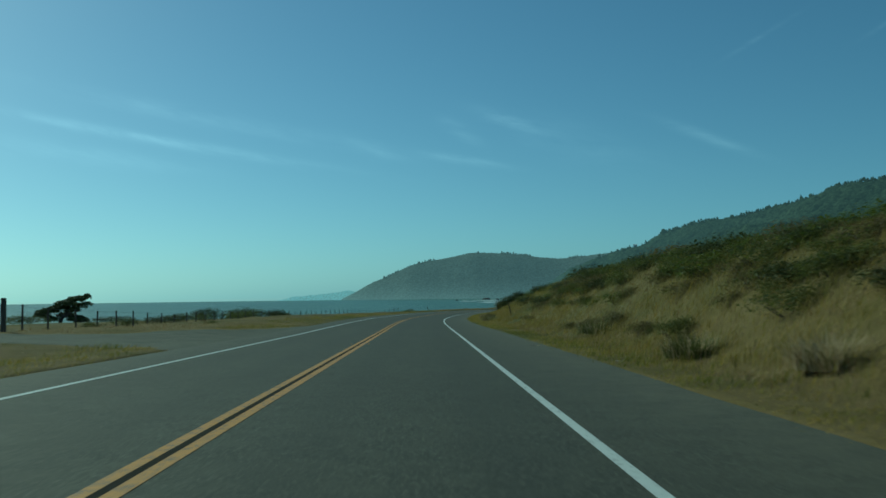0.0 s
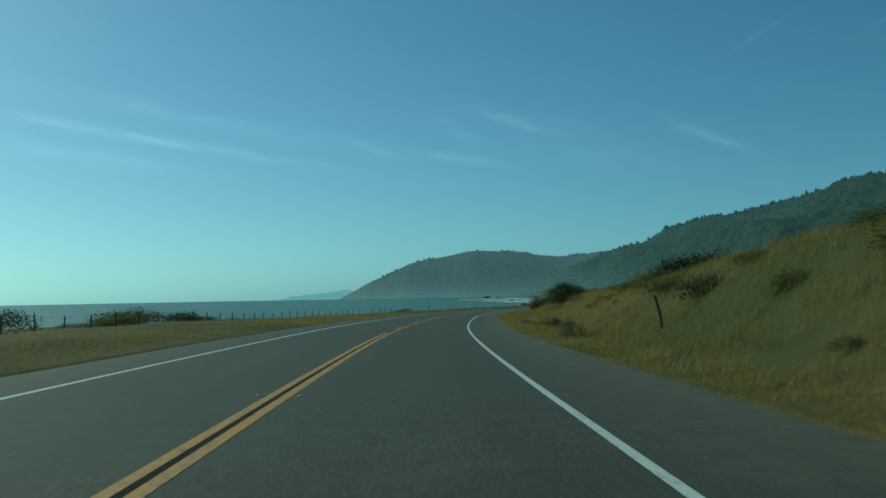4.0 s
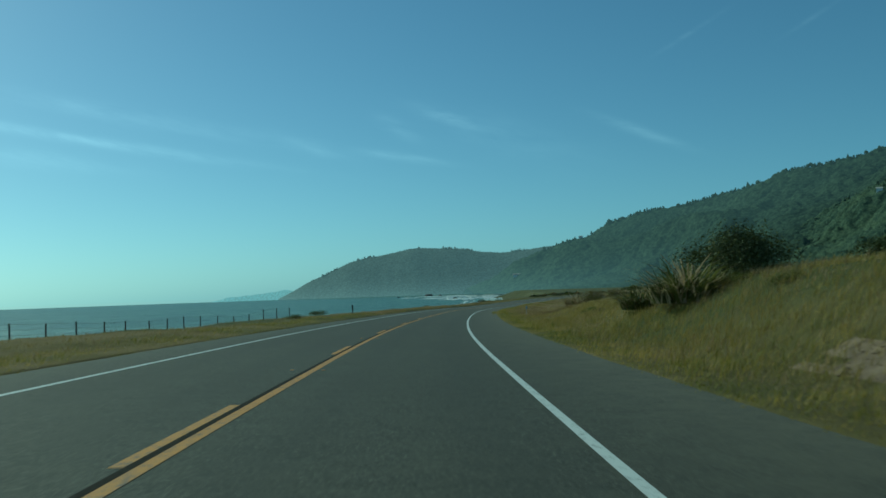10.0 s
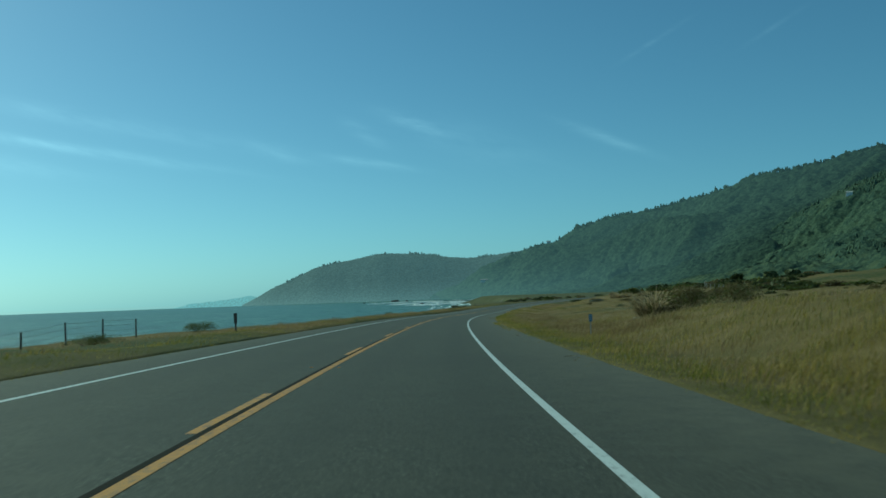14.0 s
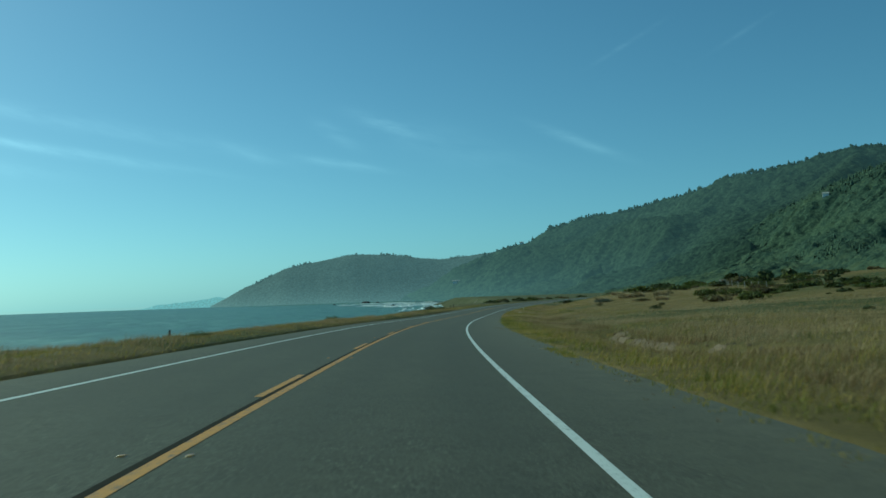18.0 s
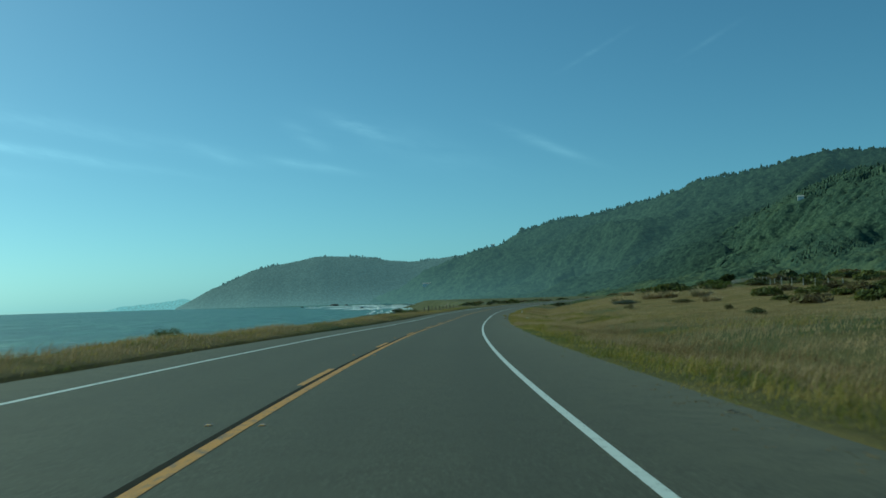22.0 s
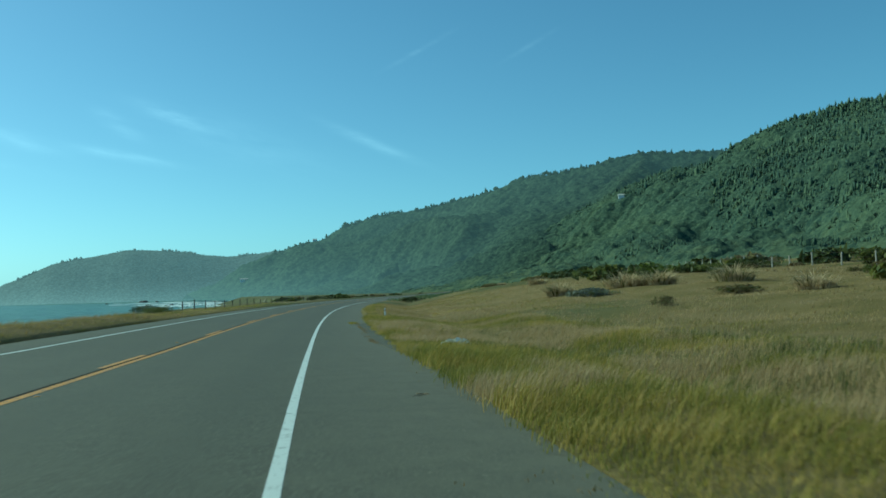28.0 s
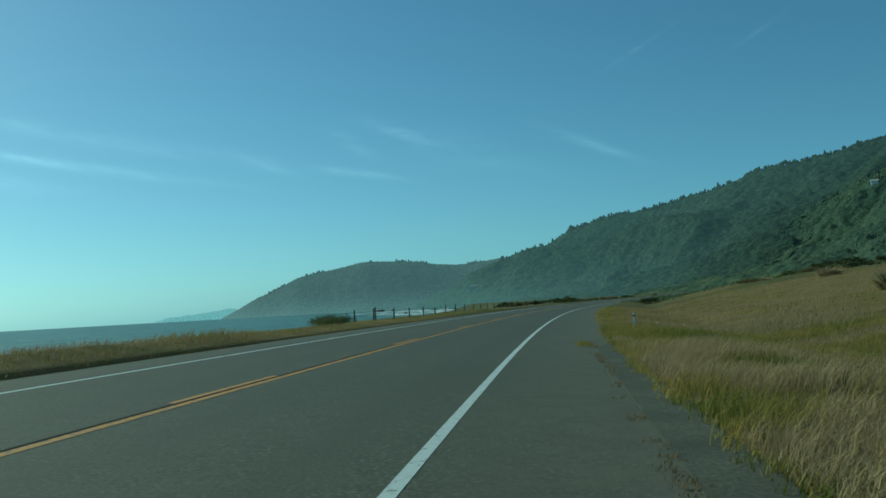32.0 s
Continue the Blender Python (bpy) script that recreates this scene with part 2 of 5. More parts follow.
def slope_material():
    """Wooded slope: dark conifer stands, greener broadleaf drifts, and yellow-green brush on the lower ground."""
    m, n, l, b = material("wooded_slope", 0.95, 0.0, 0.05)
    big = noise_node(n, l, 0.0065, 5.0, 0.6)
    mid = noise_node(n, l, 0.035, 6.0, 0.65)
    fine = noise_node(n, l, 0.22, 5.0, 0.7)
    col = ramp_node(n, l, mid, [(0.36, (0.038, 0.062, 0.054)), (0.54, (0.054, 0.084, 0.066)), (0.72, (0.084, 0.114, 0.072))])
    col = mix_node(n, l, ramp_node(n, l, big, [(0.53, (0, 0, 0)), (0.66, (0.7, 0.7, 0.7))]), col, (0.098, 0.132, 0.078))
    col = mix_node(n, l, 0.55, col, ramp_node(n, l, fine, [(0.40, (0.014, 0.030, 0.025)), (0.64, (0.130, 0.168, 0.098))]))
    tc, sp = n.new("ShaderNodeTexCoord"), n.new("ShaderNodeSeparateXYZ")
    l.new(tc.outputs["Object"], sp.inputs[0])
    mr = n.new("ShaderNodeMapRange")
    mr.inputs["From Min"].default_value, mr.inputs["From Max"].default_value = 70.0, 8.0
    mr.inputs["To Max"].default_value = 0.6
    l.new(sp.outputs[2], mr.inputs["Value"])
    brush = n.new("ShaderNodeMath")
    brush.operation = "MULTIPLY"
    l.new(mr.outputs[0], brush.inputs[0])
    l.new(ramp_node(n, l, mid, [(0.46, (0.05, 0.05, 0.05)), (0.60, (1, 1, 1))]), brush.inputs[1])
    col = mix_node(n, l, brush.outputs[0], col, (0.138, 0.160, 0.084))
    l.new(col, b.inputs["Base Color"])
    bump_node(n, l, b, fine, 0.8, 2.5)
    return m


def distance_material(name, c1, c2, haze_glow, canopy=0.0, rise=0.0, start=0.0, depth=1.0, low=0.0, top=120.0):
    """Land kilometres off, part of the backdrop: soft drifts of colour, and distance haze painted in as glow, stronger
    along the coast and low down.
    """
    m, n, l, b = material(name, 1.0, 0.0, 0.0)
    f = noise_node(n, l, 0.022, 8.0, 0.68, stretch=(1, 1, 0.7))
    g = noise_node(n, l, 0.0045, 4.0, 0.6)
    col = ramp_node(n, l, f, [(0.35, c1), (0.65, c2)])
    col = mix_node(n, l, ramp_node(n, l, g, [(0.52, (0, 0, 0)), (0.66, (0.7, 0.7, 0.7))]), col, tuple(v * 1.5 for v in c2))
    k = noise_node(n, l, 0.10, 5.0, 0.7)
    col = mix_node(n, l, 0.6, col, ramp_node(n, l, k, [(0.40, tuple(v * 0.25 for v in c1)), (0.62, tuple(v * 1.7 for v in c2))]))
    l.new(col, b.inputs["Base Color"])
    if canopy:
        bump_node(n, l, b, noise_node(n, l, canopy, 5.0, 0.65), 1.0, rise)
    b.inputs["Emission Color"].default_value = (*haze_glow, 1)

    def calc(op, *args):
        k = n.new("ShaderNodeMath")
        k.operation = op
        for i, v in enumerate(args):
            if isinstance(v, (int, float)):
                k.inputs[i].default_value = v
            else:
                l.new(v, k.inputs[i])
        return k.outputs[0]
    # haze painted as emission: grows along the coast, strongest near sea level
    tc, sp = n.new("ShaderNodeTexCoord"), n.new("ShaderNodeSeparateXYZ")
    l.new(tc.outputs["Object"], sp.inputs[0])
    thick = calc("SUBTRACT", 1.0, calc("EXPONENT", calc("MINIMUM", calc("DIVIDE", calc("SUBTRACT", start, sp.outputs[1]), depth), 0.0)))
    low_haze = calc("MAXIMUM", calc("SUBTRACT", 1.0, calc("DIVIDE", calc("ADD", sp.outputs[2], 21.0), top)), 0.0)
    l.new(calc("MULTIPLY", thick, calc("MULTIPLY_ADD", calc("MULTIPLY", low_haze, low_haze), low, 1.0)), b.inputs["Emission Strength"])
    return m


def sea_material():
    m, n, l, b = material("sea_water", 0.38, 0.0, 0.35)
    tc = n.new("ShaderNodeTexCoord")

    def waves(scale, stretch, turn, detail, rough):
        mp = n.new("ShaderNodeMapping")
        mp.inputs["Scale"].default_value = stretch
        mp.inputs["Rotation"].default_value = (0, 0, turn)
        l.new(tc.outputs["Object"], mp.inputs[0])
        t = n.new("ShaderNodeTexNoise")
        t.inputs["Scale"].default_value, t.inputs["Detail"].default_value, t.inputs["Roughness"].default_value = scale, detail, rough
        l.new(mp.outputs[0], t.inputs["Vector"])
        return t.outputs["Fac"]
    rows = waves(0.075, (1.1, 0.17, 1.0), 0.12, 5.0, 0.65)
    chop = waves(0.10, (0.5, 1.6, 1.0), 0.5, 9.0, 0.68)
    swell_shade = waves(0.022, (0.35, 1.9, 1.0), 0.35, 6.0, 0.7)
    gust = waves(0.0045, (0.6, 1.5, 1.0), -0.3, 5.0, 0.6)
    col = ramp_node(n, l, gust, [(0.35, (0.078, 0.160, 0.112)), (0.65, (0.120, 0.212, 0.142))])
    # wave shading painted into the colour: dark troughs and paler crests
    col = mix_node(n, l, ramp_node(n, l, swell_shade, [(0.36, (0.75, 0.75, 0.75)), (0.52, (0, 0, 0))]), col, (0.034, 0.085, 0.070))
    col = mix_node(n, l, ramp_node(n, l, rows, [(0.36, (0.65, 0.65, 0.65)), (0.50, (0, 0, 0))]), col, (0.036, 0.086, 0.066))
    col = mix_node(n, l, ramp_node(n, l, rows, [(0.52, (0, 0, 0)), (0.66, (0.6, 0.6, 0.6))]), col, (0.190, 0.285, 0.205))
    caps = n.new("ShaderNodeMath")
    caps.operation = "MULTIPLY_ADD"
    l.new(gust, caps.inputs[0])
    caps.inputs[1].default_value = 0.35
    l.new(chop, caps.inputs[2])
    cap = ramp_node(n, l, caps.outputs[0], [(0.80, (0, 0, 0)), (0.845, (1, 1, 1))])
    col = mix_node(n, l, cap, col, (0.62, 0.68, 0.68))
    l.new(col, b.inputs["Base Color"])
    bump_node(n, l, b, chop, 0.9, 2.2)
    return m


ASPHALT = asphalt_material()
WHITE_PAINT = paint_material("white_paint", (0.60, 0.615, 0.585), 0.62)
YELLOW_PAINT = paint_material("yellow_paint", (0.52, 0.245, 0.026), 0.66)
BLACK_PAINT = simple("black_strip", (0.018, 0.016, 0.012), (0.040, 0.036, 0.027), 30.0, 0.95, 0.3, 0.004, spec=0.05)
GROUND = ground_material()
FOREST = slope_material()
# far land, its distance haze painted into the material as glow
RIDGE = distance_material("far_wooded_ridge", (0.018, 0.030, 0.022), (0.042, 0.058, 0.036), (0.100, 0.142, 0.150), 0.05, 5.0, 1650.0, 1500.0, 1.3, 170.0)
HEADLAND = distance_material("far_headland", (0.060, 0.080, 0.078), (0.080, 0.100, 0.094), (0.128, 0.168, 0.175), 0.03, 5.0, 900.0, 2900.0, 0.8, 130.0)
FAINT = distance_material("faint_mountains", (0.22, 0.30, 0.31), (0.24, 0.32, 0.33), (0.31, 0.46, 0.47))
SEA = sea_material()
GRASS_DRY = leafy("dry_grass", [(0.200, 0.168, 0.050), (0.335, 0.252, 0.086), (0.290, 0.205, 0.102), (0.420, 0.300, 0.170), (0.560, 0.410, 0.195)], 0.36, 0.75, 0.35, 0.075)
GRASS_BANK = leafy("bank_grass", [(0.180, 0.145, 0.040), (0.375, 0.268, 0.075), (0.235, 0.205, 0.044), (0.460, 0.325, 0.105)], 0.5, 0.75, 0.35, 0.2)
GRASS_BROWN = leafy("dead_grass", [(0.185, 0.115, 0.052), (0.285, 0.185, 0.086), (0.180, 0.140, 0.046), (0.340, 0.230, 0.118)], 0.7, 0.8, 0.3, 0.3)
SEED_HEADS = leafy("seed_heads", [(0.30, 0.215, 0.105), (0.50, 0.370, 0.190), (0.38, 0.275, 0.140)], 0.8, 0.8, 0.3, 0.3)
GRASS_GREEN = leafy("green_grass", [(0.125, 0.138, 0.025), (0.225, 0.206, 0.038), (0.370, 0.280, 0.062), (0.480, 0.345, 0.115)], 0.7, 0.7, 0.4, 0.35)
LEAF_OLIVE = leafy("olive_leaves", [(0.062, 0.074, 0.022), (0.118, 0.132, 0.034), (0.200, 0.190, 0.050)], 0.9, 0.55, 0.38, 0.4)
LEAF_GREEN = leafy("fresh_leaves", [(0.062, 0.082, 0.016), (0.122, 0.150, 0.024), (0.195, 0.205, 0.034)], 0.9, 0.5, 0.4, 0.5)
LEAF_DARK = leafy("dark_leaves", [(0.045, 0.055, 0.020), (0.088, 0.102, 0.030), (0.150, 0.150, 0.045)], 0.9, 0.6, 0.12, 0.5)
LEAF_BROWN = leafy("rusty_leaves", [(0.120, 0.090, 0.045), (0.205, 0.155, 0.075), (0.190, 0.178, 0.065)], 0.9, 0.65, 0.35, 0.5)
LEAF_GREY = leafy("grey_leaves", [(0.10, 0.11, 0.085), (0.20, 0.205, 0.165), (0.15, 0.16, 0.10)], 0.9, 0.7, 0.2, 0.5)
STRAW = leafy("straw_stalks", [(0.40, 0.30, 0.17), (0.62, 0.49, 0.31), (0.34, 0.27, 0.14)], 1.0, 0.7, 0.4, 0.5)
BARK = simple("bark", (0.06, 0.048, 0.038), (0.15, 0.125, 0.10), 18.0, 0.9, 0.8, 0.02, stretch=(1, 1, 0.2))
POST_WOOD = simple("weathered_wood", (0.055, 0.045, 0.036), (0.14, 0.12, 0.098), 22.0, 0.9, 0.7, 0.01, stretch=(1, 1, 0.12))
WIRE = simple("rusty_wire", (0.10, 0.07, 0.05), (0.20, 0.16, 0.13), 40.0, 0.6, 0.1, 0.002, metal=0.7)
DIRT = simple("bare_earth", (0.13, 0.090, 0.052), (0.27, 0.200, 0.130), 3.0, 0.95, 0.9, 0.12, big=(0.6, (0.12, 0.085, 0.052)))
MARGIN = simple("broken_asphalt", (0.052, 0.050, 0.034), (0.15, 0.142, 0.100), 18.0, 0.9, 0.8, 0.02, big=(1.1, (0.070, 0.067, 0.048)))
BRUSH = leafy("hill_brush", [(0.098, 0.134, 0.066), (0.116, 0.150, 0.068), (0.108, 0.136, 0.070)], 0.4, 0.9, 0.4, 0.02)
ROCK = simple("pale_rock", (0.24, 0.21, 0.18), (0.45, 0.41, 0.36), 3.5, 0.9, 0.9, 0.05)
SEA_ROCK = simple("sea_rock", (0.035, 0.035, 0.035), (0.09, 0.085, 0.08), 0.5, 0.9, 0.9, 0.5)
FOAM = simple("surf_foam", (0.55, 0.62, 0.62), (0.80, 0.84, 0.84), 0.25, 0.8, 0.6, 0.4)
CLIFF = simple("cliff_face", (0.12, 0.10, 0.075), (0.27, 0.225, 0.165), 0.25, 0.95, 1.0, 1.0, big=(0.06, (0.08, 0.085, 0.045)))
PLASTIC_WHITE = simple("white_sheet", (0.66, 0.64, 0.57), (0.84, 0.82, 0.74), 6.0, 0.6, 0.3, 0.01, big=(9.0, (0.46, 0.43, 0.34)))
MARKER_WHITE = simple("marker_plastic", (0.70, 0.70, 0.68), (0.80, 0.80, 0.78), 30.0, 0.45, 0.05, 0.002)
MARKER_BLACK = simple("black_band", (0.02, 0.02, 0.02), (0.035, 0.035, 0.035), 30.0, 0.5, 0.05, 0.002)
SIGN_BLUE = simple("blue_plate", (0.03, 0.13, 0.24), (0.045, 0.17, 0.30), 20.0, 0.4, 0.05, 0.002)
STEEL = simple("galvanised_steel", (0.25, 0.26, 0.27), (0.36, 0.37, 0.38), 30.0, 0.45, 0.1, 0.002, metal=0.8)
AMBER = simple("amber_reflector", (0.55, 0.24, 0.03), (0.70, 0.36, 0.06), 60.0, 0.25, 0.05, 0.001, spec=0.6)
HOUSE_WALL = simple("pale_siding", (0.74, 0.73, 0.70), (0.82, 0.81, 0.78), 2.0, 0.8, 0.2, 0.02)
HOUSE_ROOF = simple("pale_roof", (0.42, 0.40, 0.37), (0.52, 0.50, 0.46), 3.0, 0.8, 0.3, 0.03)
WINDOW_DARK = simple("dark_pane", (0.015, 0.02, 0.025), (0.03, 0.035, 0.04), 5.0, 0.1, 0.0, 0.0, spec=0.6)


# ---- mesh helpers ----
def mesh_object(name, verts, faces, mat, parent=None, label="", smooth=False):
    """One mesh object out of arrays of points and faces (all triangles or all quads)."""
    me = bpy.data.meshes.new(name)
    v = np.asarray(verts, dtype=np.float32)
    if isinstance(faces, np.ndarray):
        k = faces.shape[1]
        me.vertices.add(len(v))
        me.vertices.foreach_set("co", v.ravel())
        me.loops.add(faces.size)
        me.loops.foreach_set("vertex_index", faces.astype(np.int32).ravel())
        me.polygons.add(len(faces))
        me.polygons.foreach_set("loop_start", np.arange(0, faces.size, k, dtype=np.int32))
        me.polygons.foreach_set("loop_total", np.full(len(faces), k, dtype=np.int32))
        me.update(calc_edges=True)
    else:
        me.from_pydata([tuple(p) for p in v], [], faces)
    me.polygons.foreach_set("use_smooth", np.full(len(me.polygons), smooth))
    me.materials.append(mat)
    ob = new(name, me)
    if parent is not None:
        ob.parent = parent
    if label:
        tagged(ob, label)
    return ob


def part(name, bm, mat, parent=None, label="", smooth=False):
    me = bpy.data.meshes.new(name)
    bm.normal_update()
    bm.to_mesh(me)
    bm.free()
    if smooth:
        me.polygons.foreach_set("use_smooth", np.full(len(me.polygons), True))
    me.materials.append(mat)
    ob = new(name, me)
    if parent is not None:
        ob.parent = parent
    if label:
        tagged(ob, label)
    return ob


def thing(name, label, category, at=(0, 0, 0), rz=0, group="", kind=""):
    ob = new(name)
    ob.empty_display_size = 0.2
    ob.matrix_basis = pose(*at, 0, 0, rz)
    return tagged(ob, label, category, group, kind)


def box(size, at=(0, 0, 0), bevel=0.0, taper=1.0):
    bm = bmesh.new()
    bmesh.ops.create_cube(bm, size=1.0)
    for v in bm.verts:
        k = taper if v.co.z > 0 else 1.0
        v.co = Vector((v.co.x * size[0] * k, v.co.y * size[1] * k, v.co.z * size[2])) + Vector(at)
    if bevel:
        bmesh.ops.bevel(bm, geom=bm.edges[:], offset=bevel, segments=1, affect='EDGES')
    return bm


def tube(points, radii, sides=6, bm=None):
    """A tapered, bent round bar through the points."""
    bm = bm or bmesh.new()
    rings = []
    for i, p in enumerate(points):
        p = Vector(p)
        d = (Vector(points[min(i + 1, len(points) - 1)]) - Vector(points[max(i - 1, 0)])).normalized()
        a = d.cross(Vector((0.31, 0.87, 0.38))).normalized()
        b = d.cross(a)
        rings.append([bm.verts.new(p + (a * math.cos(2 * math.pi * k / sides) + b * math.sin(2 * math.pi * k / sides)) * radii[i]) for k in range(sides)])
    for r0, r1 in zip(rings, rings[1:]):
        for k in range(sides):
            bm.faces.new((r0[k], r0[(k + 1) % sides], r1[(k + 1) % sides], r1[k]))
    bm.faces.new(rings[0][::-1])
    bm.faces.new(rings[-1])
    return bm


def hash01(ix, iy, seed):
    h = (ix.astype(np.int64) * 374761393 + iy.astype(np.int64) * 668265263 + seed * 1442695041) & 0x7fffffff
    h = ((h ^ (h >> 13)) * 1274126177) & 0x7fffffff
    return ((h ^ (h >> 16)) & 0xffff) / 65535.0


def vnoise(x, y, seed=0):
    ix, iy = np.floor(x), np.floor(y)
    fx, fy = x - ix, y - iy
    fx, fy = fx * fx * (3 - 2 * fx), fy * fy * (3 - 2 * fy)
    a, b = hash01(ix, iy, seed), hash01(ix + 1, iy, seed)
    c, d = hash01(ix, iy + 1, seed), hash01(ix + 1, iy + 1, seed)
    return (a * (1 - fx) + b * fx) * (1 - fy) + (c * (1 - fx) + d * fx) * fy - 0.5


def fbm(x, y, scale, octaves=4, seed=0, gain=0.5):
    x, y = np.asarray(x, float) / scale, np.asarray(y, float) / scale
    t, amp = 0, 1.0
    for k in range(octaves):
        t = t + amp * vnoise(x * 2 ** k + 17.3 * k, y * 2 ** k - 9.1 * k, seed + k)
        amp *= gain
    return t


def smooth(x, a, b):
    t = np.clip((np.asarray(x, float) - a) / (b - a), 0, 1)
    return t * t * (3 - 2 * t)


# ---- the road's line: distance along it, and its heading to the right in degrees ----
HEAD_S = [-100, 58, 75, 93, 104, 115, 136, 147, 158, 183, 200, 219, 241, 264, 285, 305, 325, 350, 390, 440, 520, 700, 4000]
HEAD_D = [0, 0.0, 0.9, 2.1, 3.1, 3.75, 4.3, 5.0, 5.9, 7.2, 7.7, 8.4, 9.6, 11.5, 12.7, 13.6, 14.4, 15.2, 17.0, 20.0, 23.0, 25.0, 25.0]
_S = np.arange(-100.0, 4001.0, 1.0)
_H = np.radians(np.interp(_S, HEAD_S, HEAD_D))
_X = np.concatenate([[0], np.cumsum(np.sin((_H[1:] + _H[:-1]) / 2))]) - 2.1
_Y = np.concatenate([[0], np.cumsum(np.cos((_H[1:] + _H[:-1]) / 2))]) - 100.0
_Z = np.interp(_S, [-100, 310, 335, 400, 700, 4000], [1.38, -4.278, -4.50, -4.70, -5.4, -7.0])
BANK_S, BANK_D = [-100, 0, 40, 65, 93, 140, 200, 260, 300, 330, 400, 700], [0.7, 0.75, 0.9, 1.45, 2.0, 2.0, 1.9, 1.9, 1.7, 1.7, 1.6, 0.5]


def plan(s, o):
    """The place (x, y) s metres along the road and o metres to the right of its middle line."""
    s, o = np.asarray(s, float), np.asarray(o, float)
    h = np.interp(s, _S, _H)
    return np.interp(s, _S, _X) + o * np.cos(h), np.interp(s, _S, _Y) - o * np.sin(h)


def road_z(s, o):
    b = np.tan(np.radians(np.interp(s, BANK_S, BANK_D)))
    return np.interp(s, _S, _Z) + 2.07 * b - np.clip(o, -9, 9) * b


EDGE_R, EDGE_L = 6.0, -5.0       # edges of the asphalt
SEA_Z = -21.3


def coast(s):
    """Where the bluff breaks off to the left of the road."""
    return np.interp(s, [-100, 0, 60, 140, 160, 166, 172, 180, 210, 232, 300, 345, 370, 400, 480, 700, 1200, 2070, 3050], [-110, -105, -100, -90, -84, -60, -32, -24, -21, -10.5, -10.0, -11, -19, -22, -26, -60, -190, -468, -700])


def land_z(s, o):
    """Height of the ground beside the road."""
    s, o = np.asarray(s, float), np.asarray(o, float)
    x, y = plan(s, o)
    base = road_z(s, o)
    # right: cut bank, then open pasture
    u = o - EDGE_R
    crest = np.interp(s, [-60, 0, 60, 78, 100, 133, 150, 165, 180, 200, 213, 228, 300], [3.6, 3.7, 4.1, 3.6, 2.9, 2.7, 2.4, 1.9, 1.5, 1.1, 0.5, 0.15, 0.0])
    foot = np.interp(s, [0, 150, 200, 260], [1.3, 1.6, 3.0, 5.0])
    bank = crest * (0.82 * smooth(u, foot, foot + 6.0) + 0.32 * smooth(u, foot + 4.0, foot + 14.0))
    field = 0.045 * np.clip(u - 8, 0, 132) * smooth(s, 150, 330) + 0.012 * np.clip(u - 40, 0, 4000) + 0.02 * np.clip(u - 14, 0, 60) * (1 - smooth(s, 150, 300))
    field = field + 2.0 * smooth(s, 335, 440) * smooth(u, 5, 24) * (1 - 0.6 * smooth(s, 520, 800))
    field = field - 0.35 * np.exp(-((u - 5.0) / 1.8) ** 2) * smooth(s, 195, 260)
    rough = 0.10 * fbm(x, y, 2.3, 3, 3) + 0.5 * fbm(x, y, 11.0, 3, 7) * smooth(u, 3, 14)
    lip = np.interp(s, [224, 229, 233, 236, 241, 248, 254], [13.2, 12.2, 10.6, 10.3, 11.3, 11.8, 12.6]) - EDGE_R + 0.9 * fbm(s, s * 0, 3.0, 3, 33)
    gully = -0.62 * smooth(u, 1.8, 3.4) * (1 - smooth(u - lip, -0.25, 0.25)) * smooth(s, 222, 231) * (1 - smooth(s, 246, 258))
    right = bank + field + rough * smooth(u, 0.2, 1.5) - 0.02 * smooth(u, 0, 0.8) + gully * (0.85 + 0.5 * fbm(x, y, 3.0, 3, 21))
    # left: verge, then level ground to the bluff
    w = EDGE_L - o
    verge = np.interp(s, [150, 215, 235, 330, 345, 370], [0.0, 0.2, 0.25, 0.36, 0.40, 0.15]) * np.exp(-((w - 1.5) / 1.2) ** 2)
    left = verge + np.interp(s, [0, 100, 150, 210, 330, 345, 420, 520], [0.012, 0.010, -0.012, -0.025, -0.035, -0.06, -0.05, -0.02]) * np.clip(w - 3 * smooth(s, 290, 335), 0, 22) + (0.12 * fbm(x, y, 2.5, 3, 5) + 0.3 * fbm(x, y, 9.0, 2, 9)) * smooth(w, 0.3, 3) - 0.5 * smooth(w, 10.4, 12.8) * (1 - smooth(s, 195, 214)) - 0.016 * np.clip(w - 22, 0, 90)
    z = base + np.where(u > 0, right, np.where(w > 0, left, -0.35))
    # the bluff
    c = coast(s) + 2.5 * fbm(x, y, 18.0, 3, 13)
    over = np.clip(c - o, 0, None)
    drop = smooth(over, 0, 1.5) * 2.0 + np.clip(over - 0.6, 0, None) * 1.1
    return np.maximum(z - drop, SEA_Z - 4.0 + 0.6 * fbm(x, y, 14, 2, 2))


# ---- ground, road, sea ----
def grid_faces(nr, nc):
    i = np.arange(nr * nc).reshape(nr, nc)
    return np.stack([i[:-1, :-1], i[:-1, 1:], i[1:, 1:], i[1:, :-1]], -1).reshape(-1, 4)


def stepped(start, end, step, grow):
    v = [start]
    while v[-1] < end:
        v.append(v[-1] + step)
        step *= grow
    return v


